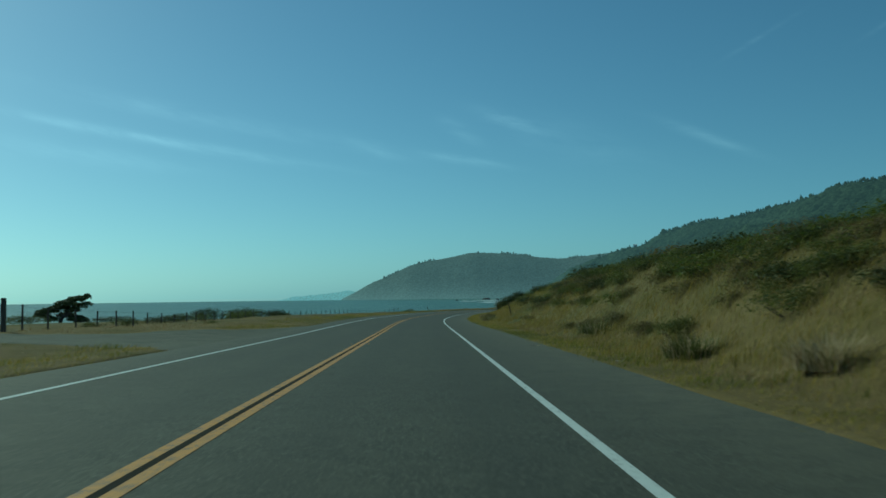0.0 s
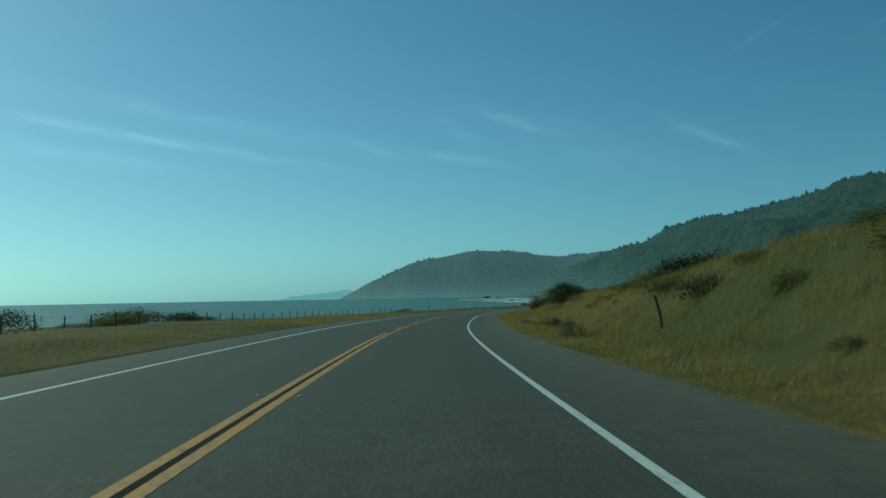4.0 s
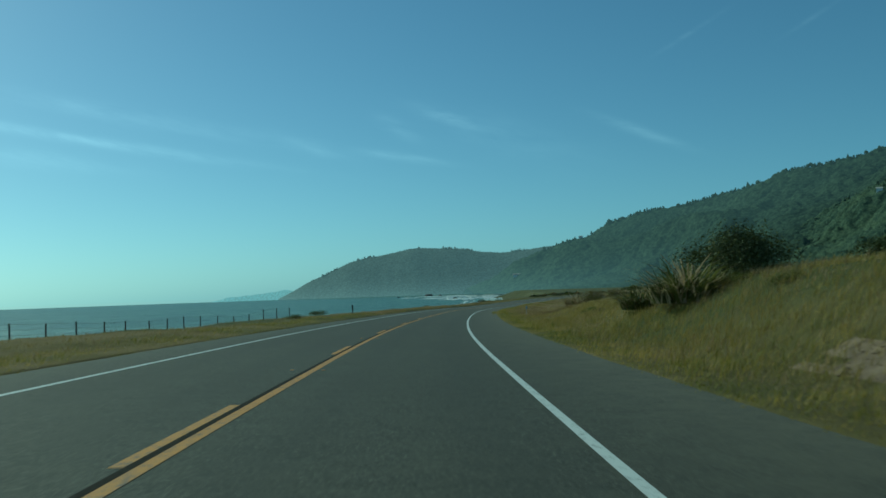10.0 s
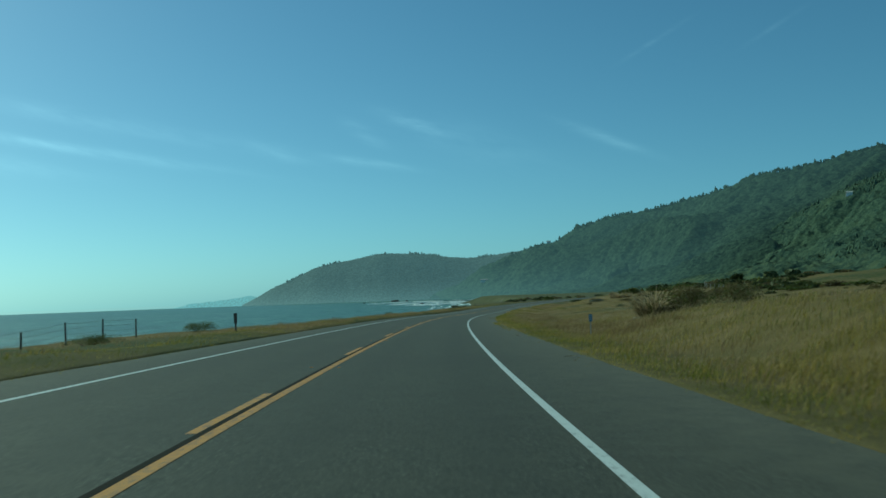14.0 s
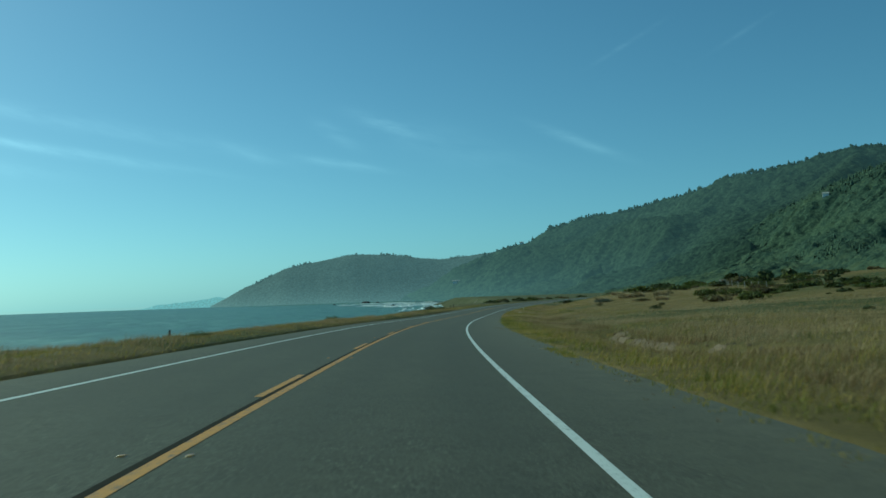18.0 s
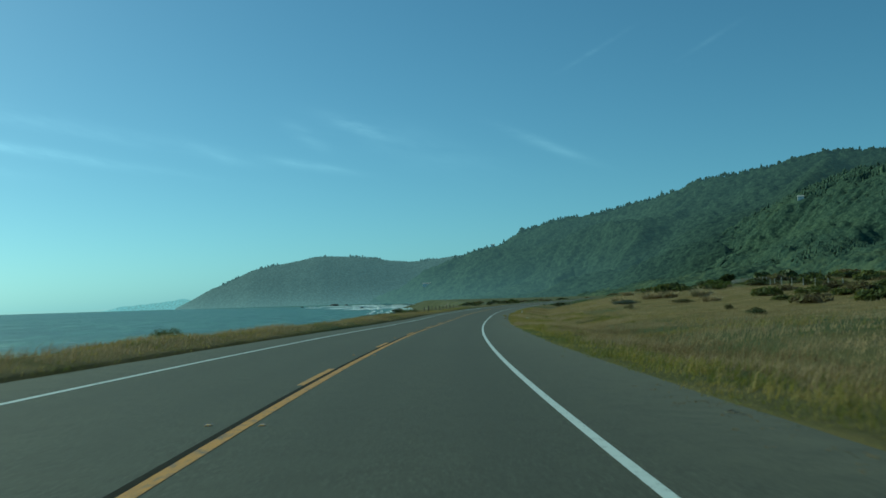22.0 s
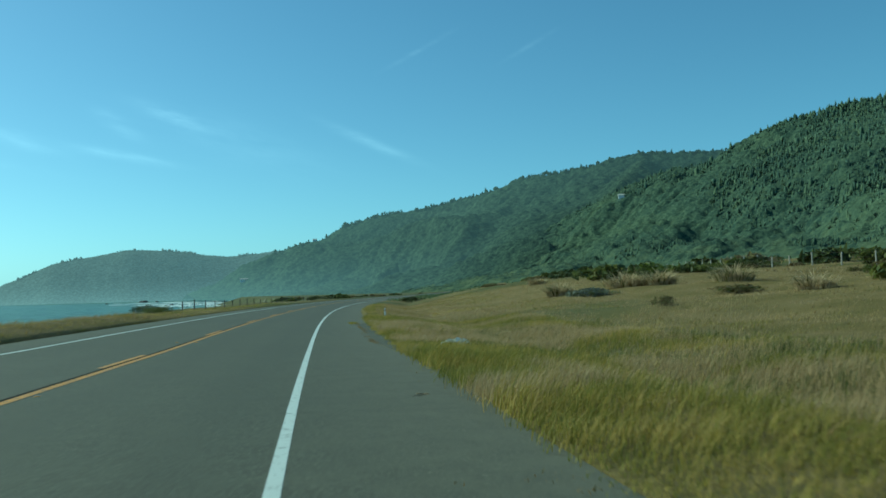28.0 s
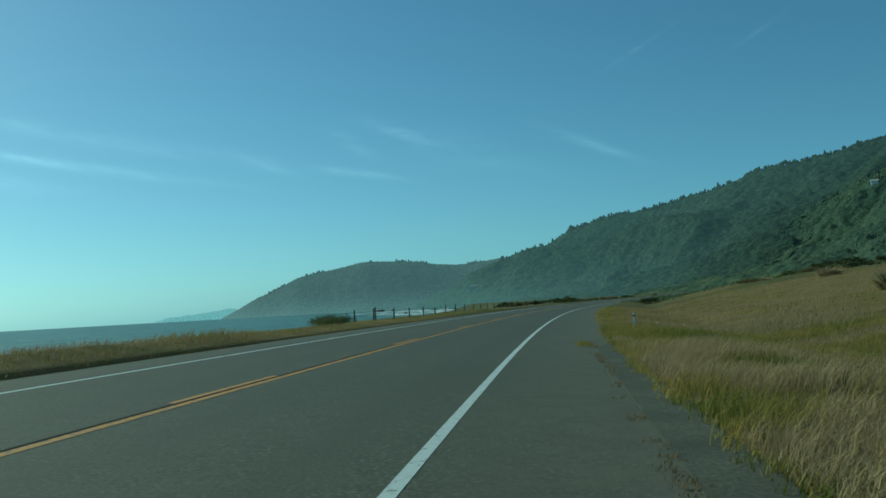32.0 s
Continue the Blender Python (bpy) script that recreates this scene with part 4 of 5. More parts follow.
# ---- grass ----
def grass(name, s, o, height, width, mat, seed, label, blades=4, spread=0.12, paved=False):
    """Tufts of bent, pointed blades standing on the ground, in one mesh."""
    rng = np.random.default_rng(seed)
    height = height * (1 - 0.25 * smooth(s, 300, 325) * (1 - smooth(s, 440, 480)) * (np.asarray(o) > 0))
    x, y = plan(s, o)
    z = road_z(s, o) + 0.03 if paved else land_z(s, o)
    n = len(s)
    V = np.zeros((n, blades, 5, 3), np.float32)
    for b in range(blades):
        a, lean = rng.uniform(0, 2 * np.pi, n), rng.uniform(0.1, 1.1, n)
        wind = 0.35
        h = height * rng.uniform(0.55, 1.15, n)
        bx, by = x + rng.normal(0, spread, n), y + rng.normal(0, spread, n)
        dx, dy = np.cos(a) * lean + wind, np.sin(a) * lean
        px, py = -np.sin(a), np.cos(a)
        w = width * rng.uniform(0.6, 1.3, n)
        for k, (side, up, out) in enumerate(((-0.5, 0.0, 0.0), (0.5, 0.0, 0.0), (-0.4, 0.55, 0.28), (0.4, 0.55, 0.28), (0.0, 1.0, 1.0))):
            V[:, b, k, 0] = bx + px * w * side + dx * h * out
            V[:, b, k, 1] = by + py * w * side + dy * h * out
            V[:, b, k, 2] = z - 0.03 + h * up * (1 - 0.25 * out * lean)
    base = np.arange(n * blades)[:, None] * 5
    F = np.concatenate([base + np.array(t) for t in ((0, 1, 3), (0, 3, 2), (2, 3, 4))], 0)
    ob = mesh_object(name, V.reshape(-1, 3), F, mat)
    return tagged(ob, label, "grass", kind="stuff")


def sow(n, s0, s1, o0, o1, seed, edge_power=1.0, patch=0.0, pscale=4.0):
    """Random places between two distances and two offsets, thinned out in patches."""
    rng = np.random.default_rng(seed)
    s = rng.uniform(s0, s1, n)
    o = o0 + (o1 - o0) * rng.random(n) ** edge_power
    keep = fbm(s, o, pscale, 3, seed) > patch - 0.5
    lip = np.interp(s, [224, 229, 233, 236, 241, 248, 254], [13.2, 12.2, 10.6, 10.3, 11.3, 11.8, 12.6])
    bare = (s > 226) & (s < 251) & (o > lip - 0.8) & (o < lip + 0.35) & (rng.random(n) < 0.75) | (s > 334) & (s < 357) & (o > 5) & (o < 5.98 + 0.13 * np.sin(np.pi * np.clip((s - 333) / 25, 0, 1)) ** 0.5) | (s > 126) & (s < 131) & (o > 8.5) & (o < 9.5) & (rng.random(n) < 0.7)
    pave = (o < -4.9) & (o > -17) & (s > np.interp(o, DRIVE_O, DRIVE_NEAR) + 0.4 * fbm(s, o, 1.5, 2, 6)) & (s < np.interp(o, DRIVE_O, DRIVE_FAR) + 0.8 * fbm(s, o, 1.5, 2, 7))
    cliff = o < coast(s) - 0.5
    keep &= ~bare & ~pave & ~cliff
    return s[keep], o[keep]


def drift(s, o, scale, seed):
    return 1.0 + 1.1 * fbm(s, o, scale, 3, seed)


s, o = sow(23000, -8, 440, 5.95, 7.9, 101, 1.25)
grass("verge_grass", s, o, (0.10 + 0.10 * np.clip(o - 6, 0, 2)) * drift(s, o, 2.5, 1), 0.015, GRASS_GREEN, 1, "short green and yellow grass along the road's edge", 3)
s, o = sow(32000, 309, 366, 6.0, 15.0, 111, 1.35)
tall = fbm(s, o, 4.0, 3, 66) > -0.06
grass("near_grass", s[tall], o[tall], np.clip(0.38 * drift(s, o, 2.5, 11), 0.14, 0.65)[tall], 0.011, GRASS_GREEN, 13, "soft green and straw grass beside the shoulder", 4, 0.12)
grass("near_dry_grass", s[~tall], o[~tall], np.clip(0.42 * drift(s, o, 2.5, 11), 0.16, 0.7)[~tall], 0.009, SEED_HEADS, 16, "pale dry grass with seed heads beside the shoulder", 4, 0.12)
s, o = sow(24000, 0, 178, 8.0, 14.5, 113, 1.1)
grass("slope_grass", s, o, np.clip(0.34 * drift(s, o, 2.2, 21), 0.12, 0.6), 0.015, GRASS_BANK, 17, "long golden grass drooping down the cut bank", 3, 0.18)
s, o = sow(34000, -8, 440, 7.2, 15.0, 102, 1.2)
grass("bank_grass", s, o, np.clip(0.26 * drift(s, o, 3.5, 2), 0.08, 0.5), 0.016, GRASS_DRY, 2, "tall dry golden grass on the roadside bank", 3)
s, o = sow(15000, 120, 440, 6.6, 20.0, 103, 1.3, 0.5, 6.0)
grass("green_tufts", s, o, np.clip(0.30 * drift(s, o, 3.0, 3), 0.12, 0.5), 0.019, GRASS_GREEN, 3, "greener tufts among the dry roadside grass", 3)
s, o = sow(9000, 195, 330, 8.3, 12.5, 114, 1.0)
grass("dead_grass", s, o, np.clip(0.26 * drift(s, o, 2.4, 22), 0.1, 0.5), 0.016, GRASS_BROWN, 18, "brown dead grass and weeds along the ditch", 3, 0.14)
s, o = sow(24000, 200, 420, 8.5, 40.0, 112, 1.3, 0.46, 9.0)
grass("seed_head_grass", s, o, np.clip(0.42 * drift(s, o, 4.0, 12), 0.2, 0.6), 0.012, SEED_HEADS, 14, "pale purplish seed heads drifting over the pasture", 4, 0.16)
s, o = sow(30000, -8, 450, 15.0, 44.0, 104, 1.4)
grass("field_grass", s, o, np.clip(0.20 * drift(s, o, 6.0, 4), 0.07, 0.34), 0.034, GRASS_DRY, 4, "dry golden-brown pasture grass", 3, 0.22)
s, o = sow(15000, 190, 620, 42.0, 150.0, 105, 1.5)
grass("far_field_grass", s, o, np.clip(0.24 * drift(s, o, 9.0, 5), 0.08, 0.4), 0.09, GRASS_DRY, 5, "dry pasture grass farther from the road", 3, 0.4)
s, o = sow(19000, -8, 440, -8.0, -4.95, 106, 1.0)
grass("sea_verge_grass", s, o, np.clip((0.09 + 0.045 * np.clip(-5 - o, 0, 3)) * drift(s, o, 2.2, 6), 0.04, 0.3), 0.013, GRASS_GREEN, 6, "green and straw-coloured grass on the seaward verge", 3)
s, o = sow(17000, -8, 450, -24.0, -7.0, 107, 0.8)
grass("bluff_grass", s, o, np.clip(0.17 * drift(s, o, 4.0, 7), 0.05, 0.34), 0.018, GRASS_DRY, 7, "dry brown grass on the level ground above the sea", 3, 0.16)
s, o = sow(11000, 205, 372, -10.5, -5.4, 108, 0.8)
grass("tall_bluff_grass", s, o, np.clip(0.27 * drift(s, o, 3.0, 8), 0.1, 0.5), 0.014, GRASS_DRY, 8, "tall wind-bent grass on the bluff's edge", 3)
s, o = sow(7000, 480, 1100, 5.0, 260.0, 109, 1.4)
grass("distant_grass", s, o, np.clip(0.6 * drift(s, o, 14.0, 9), 0.2, 1.0), 0.25, BRUSH, 9, "distant dry coastal pasture", 3, 0.8)
s, o = sow(3000, 318, 350, 8.0, 16.0, 115, 1.0, 0.62, 3.0)
grass("lush_tufts", s, o, np.clip(0.42 * drift(s, o, 2.0, 23), 0.2, 0.6), 0.014, LEAF_OLIVE, 20, "lush dark green tufts in the damp hollow", 5, 0.12)
# weeds in the crack along the shoulder
rng = np.random.default_rng(77)
s = np.concatenate([rng.uniform(338, 352, 300), rng.uniform(352, 357, 70)])
o = 5.43 + 0.16 * fbm(s, s * 0, 2.0, 3, 4) + rng.normal(0, 0.05, len(s))
keep = fbm(s, s * 0 + 3, 1.2, 2, 9) > -0.12
grass("crack_weeds", s[keep], o[keep], rng.uniform(0.02, 0.07, keep.sum()), 0.009, GRASS_BROWN, 10, "small weeds growing from a crack in the shoulder", 5, 0.04, True)
s = rng.uniform(332, 360, 900)
o = 5.98 + 0.22 * fbm(s, s * 0 + 2, 1.5, 3, 14) + rng.normal(0, 0.07, len(s))
grass("edge_grass", s, o, rng.uniform(0.05, 0.2, len(s)), 0.012, GRASS_GREEN, 19, "grass creeping over the broken edge of the shoulder", 4, 0.05, True)
s = np.concatenate([rng.uniform(355.5, 358, 90), rng.uniform(221, 226, 160), rng.uniform(206, 221, 60)])
o = np.where(s > 300, 5.2, 5.72) + rng.normal(0, 0.10, len(s))
grass("shoulder_weeds", s, o, rng.uniform(0.04, 0.16, len(s)), 0.012, GRASS_GREEN, 15, "low weeds in the shoulder's cracks", 4, 0.05, True)
s = rng.uniform(176, 330, 900)
o = 5.6 + rng.normal(0, 0.24, 900)
keep = (fbm(s, s * 0 + 1, 3.0, 2, 5) > 0.12) & (o < 5.95)
grass("edge_weeds", s[keep], o[keep], rng.uniform(0.02, 0.05, keep.sum()), 0.010, GRASS_BROWN, 12, "dead weeds and litter at the shoulder's edge", 3, 0.05, True)


# ---- shrubs and trees ----
def leaf_cloud(lobes, n, size, seed, flat=0.0):
    """Leaves scattered on the skins of overlapping lobes: (centre, radii) each."""
    rng = np.random.default_rng(seed)
    area = np.array([r[0] * r[1] + r[0] * r[2] for _, r in lobes])
    pick = rng.choice(len(lobes), n, p=area / area.sum())
    C = np.array([c for c, _ in lobes], float)[pick]
    R = np.array([r for _, r in lobes], float)[pick]
    d = rng.normal(size=(n, 3))
    d /= np.linalg.norm(d, axis=1)[:, None]
    d[:, 2] = np.where(d[:, 2] < -0.45, -d[:, 2], d[:, 2])
    rad = rng.uniform(0.70, 1.02, n)[:, None] + 0.05 * rng.normal(size=(n, 1))
    p = C + d * R * rad
    t = np.cross(d, rng.normal(size=(n, 3)))
    t /= np.linalg.norm(t, axis=1)[:, None] + 1e-9
    b = np.cross(d, t)
    nrm = rng.normal(size=(n, 3)) * 0.55
    t, b = t + nrm, b + np.roll(nrm, 1, 1)
    L = size * rng.uniform(0.6, 1.5, n)[:, None]
    W = L * rng.uniform(0.35, 0.6, n)[:, None]
    q = np.stack([p - t * L * 0.5, p + b * W * 0.5 + t * L * 0.05, p + t * L * 0.5, p - b * W * 0.5 + t * L * 0.05], 1)
    low = q[:, :, 2].min(1)
    q[:, :, 2] += np.where(low < 0, -low + rng.random(n) * 0.1, 0)[:, None]
    return q.reshape(-1, 3), np.arange(n * 4).reshape(n, 4)


def lobes_for(w, d, h, count, seed, lean=0.0):
    rng = np.random.default_rng(seed)
    out = []
    for k in range(count):
        a, r = rng.uniform(0, 6.28), rng.uniform(0.0, 0.72) ** 0.8
        x, y = math.cos(a) * r * w / 2, math.sin(a) * r * d / 2
        top = h * (1 - 0.55 * r * r) * rng.uniform(0.75, 1.05)
        rz = top * rng.uniform(0.42, 0.62)
        rx = w * rng.uniform(0.14, 0.26)
        out.append(((x + lean * top, y, top - rz), (rx, rx * rng.uniform(0.8, 1.2), rz)))
    return out


def make_shrub(mat, label, seed, w=3.0, h=1.5, n=1700, size=0.13, lobes=13, lean=0.15, category="shrub"):
    ob = thing("shrub", label, category, group="roadside shrubs")
    L = lobes_for(w, w * 0.8, h, lobes, seed, lean)
    v, f = leaf_cloud(L, n, size, seed)
    mesh_object("crown", v, f, mat, ob)
    # shaded inner twigs close the crown
    rng = np.random.default_rng(seed + 1)
    for k in range(4):
        c, r = L[k]
        p = [(0.1 * c[0], 0.1 * c[1], -0.1), (0.55 * c[0], 0.55 * c[1], 0.45 * c[2]), (c[0], c[1], c[2] + 0.3 * r[2])]
        part("stem", tube(p, [0.03, 0.02, 0.007], 5), BARK, ob)
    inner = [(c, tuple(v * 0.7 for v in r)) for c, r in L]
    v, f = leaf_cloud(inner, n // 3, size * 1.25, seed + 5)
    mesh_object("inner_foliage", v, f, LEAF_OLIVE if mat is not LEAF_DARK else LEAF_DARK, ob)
    return ob


KINDS = {
    "dark": (LEAF_DARK, "dense dark green coastal shrub with a rounded crown on grass", 21),
    "olive": (LEAF_OLIVE, "olive green coyote brush on the grassy bank", 22),
    "green": (LEAF_GREEN, "fresh green leafy shrub on the grassy bank", 23),
    "brown": (LEAF_BROWN, "rust-brown dried shrub among dry grass", 24),
}
_shrubs = {}


def shrub_at(s, o, w, h, kind, k, sink=0.08):
    """Sets a shrub of that width and height; each kind has three shapes."""
    fine = o < 26 and s < 240 or o < 0 and s < 420
    key = (kind, k % 3, fine)
    x, y = (float(v) for v in plan(s, o))
    m = Matrix.LocRotScale((x, y, float(land_z(s, o)) - max(sink, (0.4 * h if s < 180 and o > 9 else 0))), Euler((0, 0, radians(((k * 67) % 90) - 45))), (w / 3.0, w / 3.0, h / 1.5))
    if key not in _shrubs:
        mat, label, seed = KINDS[kind]
        ob = make_shrub(mat, label, seed * 10 + k % 3, n=2600 if fine else 700, size=0.058 if fine else 0.15, lobes=22 if fine else 14)
        ob.matrix_basis = m
        _shrubs[key] = ob
        return ob
    first = _shrubs[key]
    return copy_thing(first, m @ Matrix.Diagonal((*(1 / v for v in first.scale), 1)))


BANK_SHRUBS = [(24.4, 11.6, 3.2, 1.1, "olive"), (29.1, 11.6, 4.2, 1.0, "green"), (33.3, 11.8, 3.0, 1.0, "olive"), (37.5, 12.9, 4.5, 1.0, "green"), (41.0, 11.4, 3.0, 0.8, "olive"),
               (46.0, 12.6, 4.0, 0.9, "olive"), (53.4, 11.2, 3.0, 0.8, "olive"), (22.0, 13.6, 4.2, 1.0, "green"), (19.2, 11.2, 1.8, 0.6, "olive"), (15.9, 10.6, 1.6, 1.0, "brown"), (27.0, 14.5, 5.0, 0.9, "green"), (34.0, 14.8, 5.0, 0.8, "green")]
SLOPE_SHRUBS = [(90.5, 12.9, 3.4, 1.3, "green"), (87.5, 13.4, 3.4, 1.4, "dark"), (93.5, 12.2, 2.4, 1.0, "green"), (85.0, 13.8, 3.0, 1.3, "dark"), (62.0, 13.8, 4.6, 1.5, "dark"), (66.5, 14.2, 4.0, 1.2, "dark"), (51.5, 12.0, 3.4, 1.5, "dark"), (47.0, 14.2, 4.4, 1.2, "dark"), (40.5, 13.6, 3.8, 1.3, "brown"), (31.0, 12.6, 3.6, 1.3, "dark"), (25.5, 12.8, 3.0, 1.2, "brown"), (75.7, 10.8, 2.6, 1.2, "dark"), (82.4, 11.3, 3.0, 1.0, "olive"), (64.7, 11.8, 3.4, 1.0, "olive"), (60.5, 13.4, 4.4, 0.7, "green"), (53.2, 11.8, 3.8, 0.9, "brown"), (68.4, 10.6, 1.6, 1.0, "olive"),
                (49.5, 13.8, 4.0, 0.8, "olive"), (57.0, 13.0, 3.0, 0.7, "olive"), (70.0, 13.6, 3.4, 1.0, "olive"), (88.0, 13.5, 3.6, 1.2, "dark"), (95.5, 12.2, 1.8, 1.0, "green"), (97.0, 14.4, 3.4, 1.3, "brown"), (91.0, 12.6, 2.2, 0.8, "green")]
CREST_SHRUBS = [(116.6, 11.8, 2.2, 0.8, "brown"), (126.0, 18.7, 3.4, 1.1, "dark"), (123.5, 10.4, 1.2, 0.7, "green"), (117.8, 10.5, 1.3, 0.6, "green"), (115.3, 10.8, 1.0, 0.5, "brown"),
                (152.8, 10.7, 2.2, 1.2, "green"), (146.5, 12.4, 1.2, 0.7, "green"), (140.8, 19.0, 3.6, 1.3, "dark"), (209.0, 15.6, 4.2, 2.0, "brown"), (205.0, 17.0, 3.4, 1.6, "brown"), (212.0, 15.8, 3.0, 1.5, "olive"), (176.0, 20.0, 3.0, 0.9, "green"), (183.0, 23.5, 4.0, 0.9, "green"), (98.9, 8.6, 0.9, 0.6, "olive")]
PASTURE_SHRUBS = [(334.5, 57.5, 9.0, 1.1, "green"), (318.0, 65.0, 7.0, 1.1, "green"), (348.7, 47.7, 9.0, 1.0, "olive"), (417.3, 66.5, 8.5, 1.3, "dark"), (356.3, 20.7, 1.2, 0.7, "brown"), (338.7, 28.9, 1.2, 0.7, "brown"),
                  (393.5, 55.3, 5.0, 1.2, "olive"), (466.8, 38.3, 7.0, 1.8, "dark"), (468.5, 25.0, 4.0, 1.0, "brown"), (481.1, 48.8, 8.0, 2.0, "dark"), (455.0, 31.0, 4.0, 1.1, "brown"), (440.0, 46.0, 7.0, 1.6, "green"), (487.2, 10.8, 6.0, 1.3, "dark"),
                  (352.9, 42.4, 6.0, 1.5, "olive"), (381.8, 53.0, 8.0, 0.9, "olive"), (369.3, 59.2, 8.0, 1.0, "brown"), (359.1, 62.5, 8.0, 0.9, "olive"), (347.9, 37.5, 4.5, 0.8, "olive"), (365.3, 28.7, 3.6, 0.7, "brown"), (413.0, 50.0, 7.0, 1.3, "dark"), (430.0, 44.0, 5.0, 0.7, "green"), (403.3, 40.9, 3.0, 0.6, "green"), (426.0, 50.0, 6.0, 0.9, "olive")]
SEA_SHRUBS = [(96.2, -22.0, 4.2, 1.7, "dark"), (117.6, -23.5, 7.6, 1.8, "olive"), (120.5, -24.5, 5.0, 1.9, "dark"), (118.5, -19.6, 3.6, 1.6, "dark"), (113.0, -22.5, 5.0, 1.3, "green"), (88.0, -22.0, 4.6, 1.0, "olive"),
              (80.5, -21.5, 4.0, 1.0, "dark"), (92.0, -21.0, 2.6, 1.0, "olive"), (73.0, -22.0, 3.6, 0.8, "olive"), (50.5, -16.4, 1.6, 0.7, "olive"), (101.5, -20.6, 2.4, 0.8, "olive"), (107.0, -21.0, 3.4, 0.9, "olive"),
              (124.5, -21.0, 4.6, 1.3, "olive"), (129.0, -21.0, 3.8, 1.1, "olive"), (135.0, -20.6, 4.4, 0.9, "olive"), (146.0, -20.6, 4.0, 0.8, "olive"), (60.0, -12.0, 1.6, 0.3, "green"), (130.0, -60.0, 9.0, 1.8, "olive"), (138.0, -50.0, 8.0, 1.4, "dark"),
              (219.0, -14.5, 2.6, 0.9, "olive"), (195.2, -11.9, 2.4, 0.6, "olive")]
FAR_SEA_SHRUBS = [(405.3, -16.0, 3.4, 1.2, "dark"), (414.0, -17.0, 2.8, 1.0, "dark"), (392.4, -11.5, 3.6, 0.9, "olive"), (395.5, -13.0, 2.8, 0.8, "olive"), (482.2, -7.5, 2.4, 0.9, "dark"), (500.0, -14.0, 4.0, 1.0, "olive"), (236.0, -7.6, 1.8, 0.5, "olive"), (273.6, -8.0, 1.4, 0.7, "olive"), (520.0, -9.0, 6.0, 1.3, "dark")]
k = 0
for group in (BANK_SHRUBS, SLOPE_SHRUBS, CREST_SHRUBS, PASTURE_SHRUBS, SEA_SHRUBS, FAR_SEA_SHRUBS):
    for s, o, w, h, kind in group:
        shrub_at(s, o, w, h, kind, k)
        k += 1
# low brush dotted over the bank and the far pasture
rng = np.random.default_rng(9)
for j in range(84):
    s, o = rng.uniform(14, 62), 9.9 + 3.6 * rng.random()
    if abs(o - (9.9 + 0.42 * (s - 33))) < 0.7:
        continue
    w = rng.uniform(1.2, 2.8)
    shrub_at(s, o, w, w * rng.uniform(0.30, 0.44), ("olive", "green", "dark", "olive", "brown", "green")[int(rng.integers(6))], k + j)
for s, o, w, h, kind in [(97.4, 10.6, 1.4, 0.5, "green"), (97.6, 11.2, 1.6, 0.6, "green"), (96.8, 12.2, 1.8, 1.1, "green"), (93.5, 12.6, 3.0, 1.2, "brown"), (95.6, 11.3, 1.1, 0.4, "olive"), (100.7, 12.9, 3.0, 0.6, "olive"),
                         (95.9, 8.1, 1.0, 0.9, "brown"), (103.4, 8.2, 1.6, 0.4, "brown"), (99.3, 8.6, 1.2, 0.4, "brown"), (92.9, 8.5, 1.1, 0.6, "brown"), (90.6, 8.3, 1.2, 0.6, "brown"), (85.1, 7.9, 1.3, 0.6, "brown"), (91.1, 10.7, 0.7, 0.4, "olive"),
                         (40.0, 8.5, 1.1, 0.5, "brown"), (36.4, 8.7, 1.3, 0.6, "brown"), (32.6, 8.9, 1.7, 0.8, "brown"), (27.4, 8.7, 1.6, 0.6, "brown"), (24.0, 8.8, 1.8, 0.7, "olive"), (110.5, 9.2, 1.0, 0.4, "brown"), (57.0, 8.8, 1.2, 0.4, "brown"), (62.0, 9.0, 1.0, 0.4, "brown")]:
    shrub_at(s, o, w, h, kind, k)
    k += 1
for j in range(36):
    s, o = rng.uniform(64, 175), rng.uniform(9.5, 24)
    shrub_at(s, o, rng.uniform(0.7, 1.8), rng.uniform(0.35, 0.7), ("olive", "green", "brown", "olive")[int(rng.integers(4))], k + j)
far_spots = []
for j in range(90):
    far_spots.append((rng.uniform(390, 900), 30 + 190 * rng.random() ** 1.2, rng.uniform(3, 9), rng.uniform(0.18, 0.32)))
for j in range(50):
    far_spots.append((rng.uniform(325, 425), rng.uniform(36, 72), rng.uniform(2, 6), rng.uniform(0.18, 0.3)))
for j in range(22):
    s = rng.uniform(540, 860)
    far_spots.append((s, -8.0 - rng.random() * (-8.0 - float(coast(s))) * 0.9, rng.uniform(3, 8), rng.uniform(0.15, 0.25)))
for name, mat, label, pick in (("far_brush", LEAF_DARK, "dark low brush scattered over the far pasture", 0), ("far_olive_brush", LEAF_OLIVE, "olive low brush scattered over the far pasture", 1), ("far_dry_brush", LEAF_BROWN, "dry brown brush scattered over the far pasture", 2)):
    V, F, n = [], [], 0
    for j, (s, o, w, q) in enumerate(far_spots):
        if j % 3 != pick:
            continue
        v, f = leaf_cloud(lobes_for(w, w * 0.8, w * q, 9, 700 + j, 0.1), 420, 0.09 * w, 800 + j)
        x, y = plan(s, o)
        V.append(v + np.array([float(x), float(y), float(land_z(s, o)) - 0.1]))
        F.append(f + n)
        n += len(v)
    tagged(mesh_object(name, np.concatenate(V), np.concatenate(F), mat), label, "brush", kind="stuff")
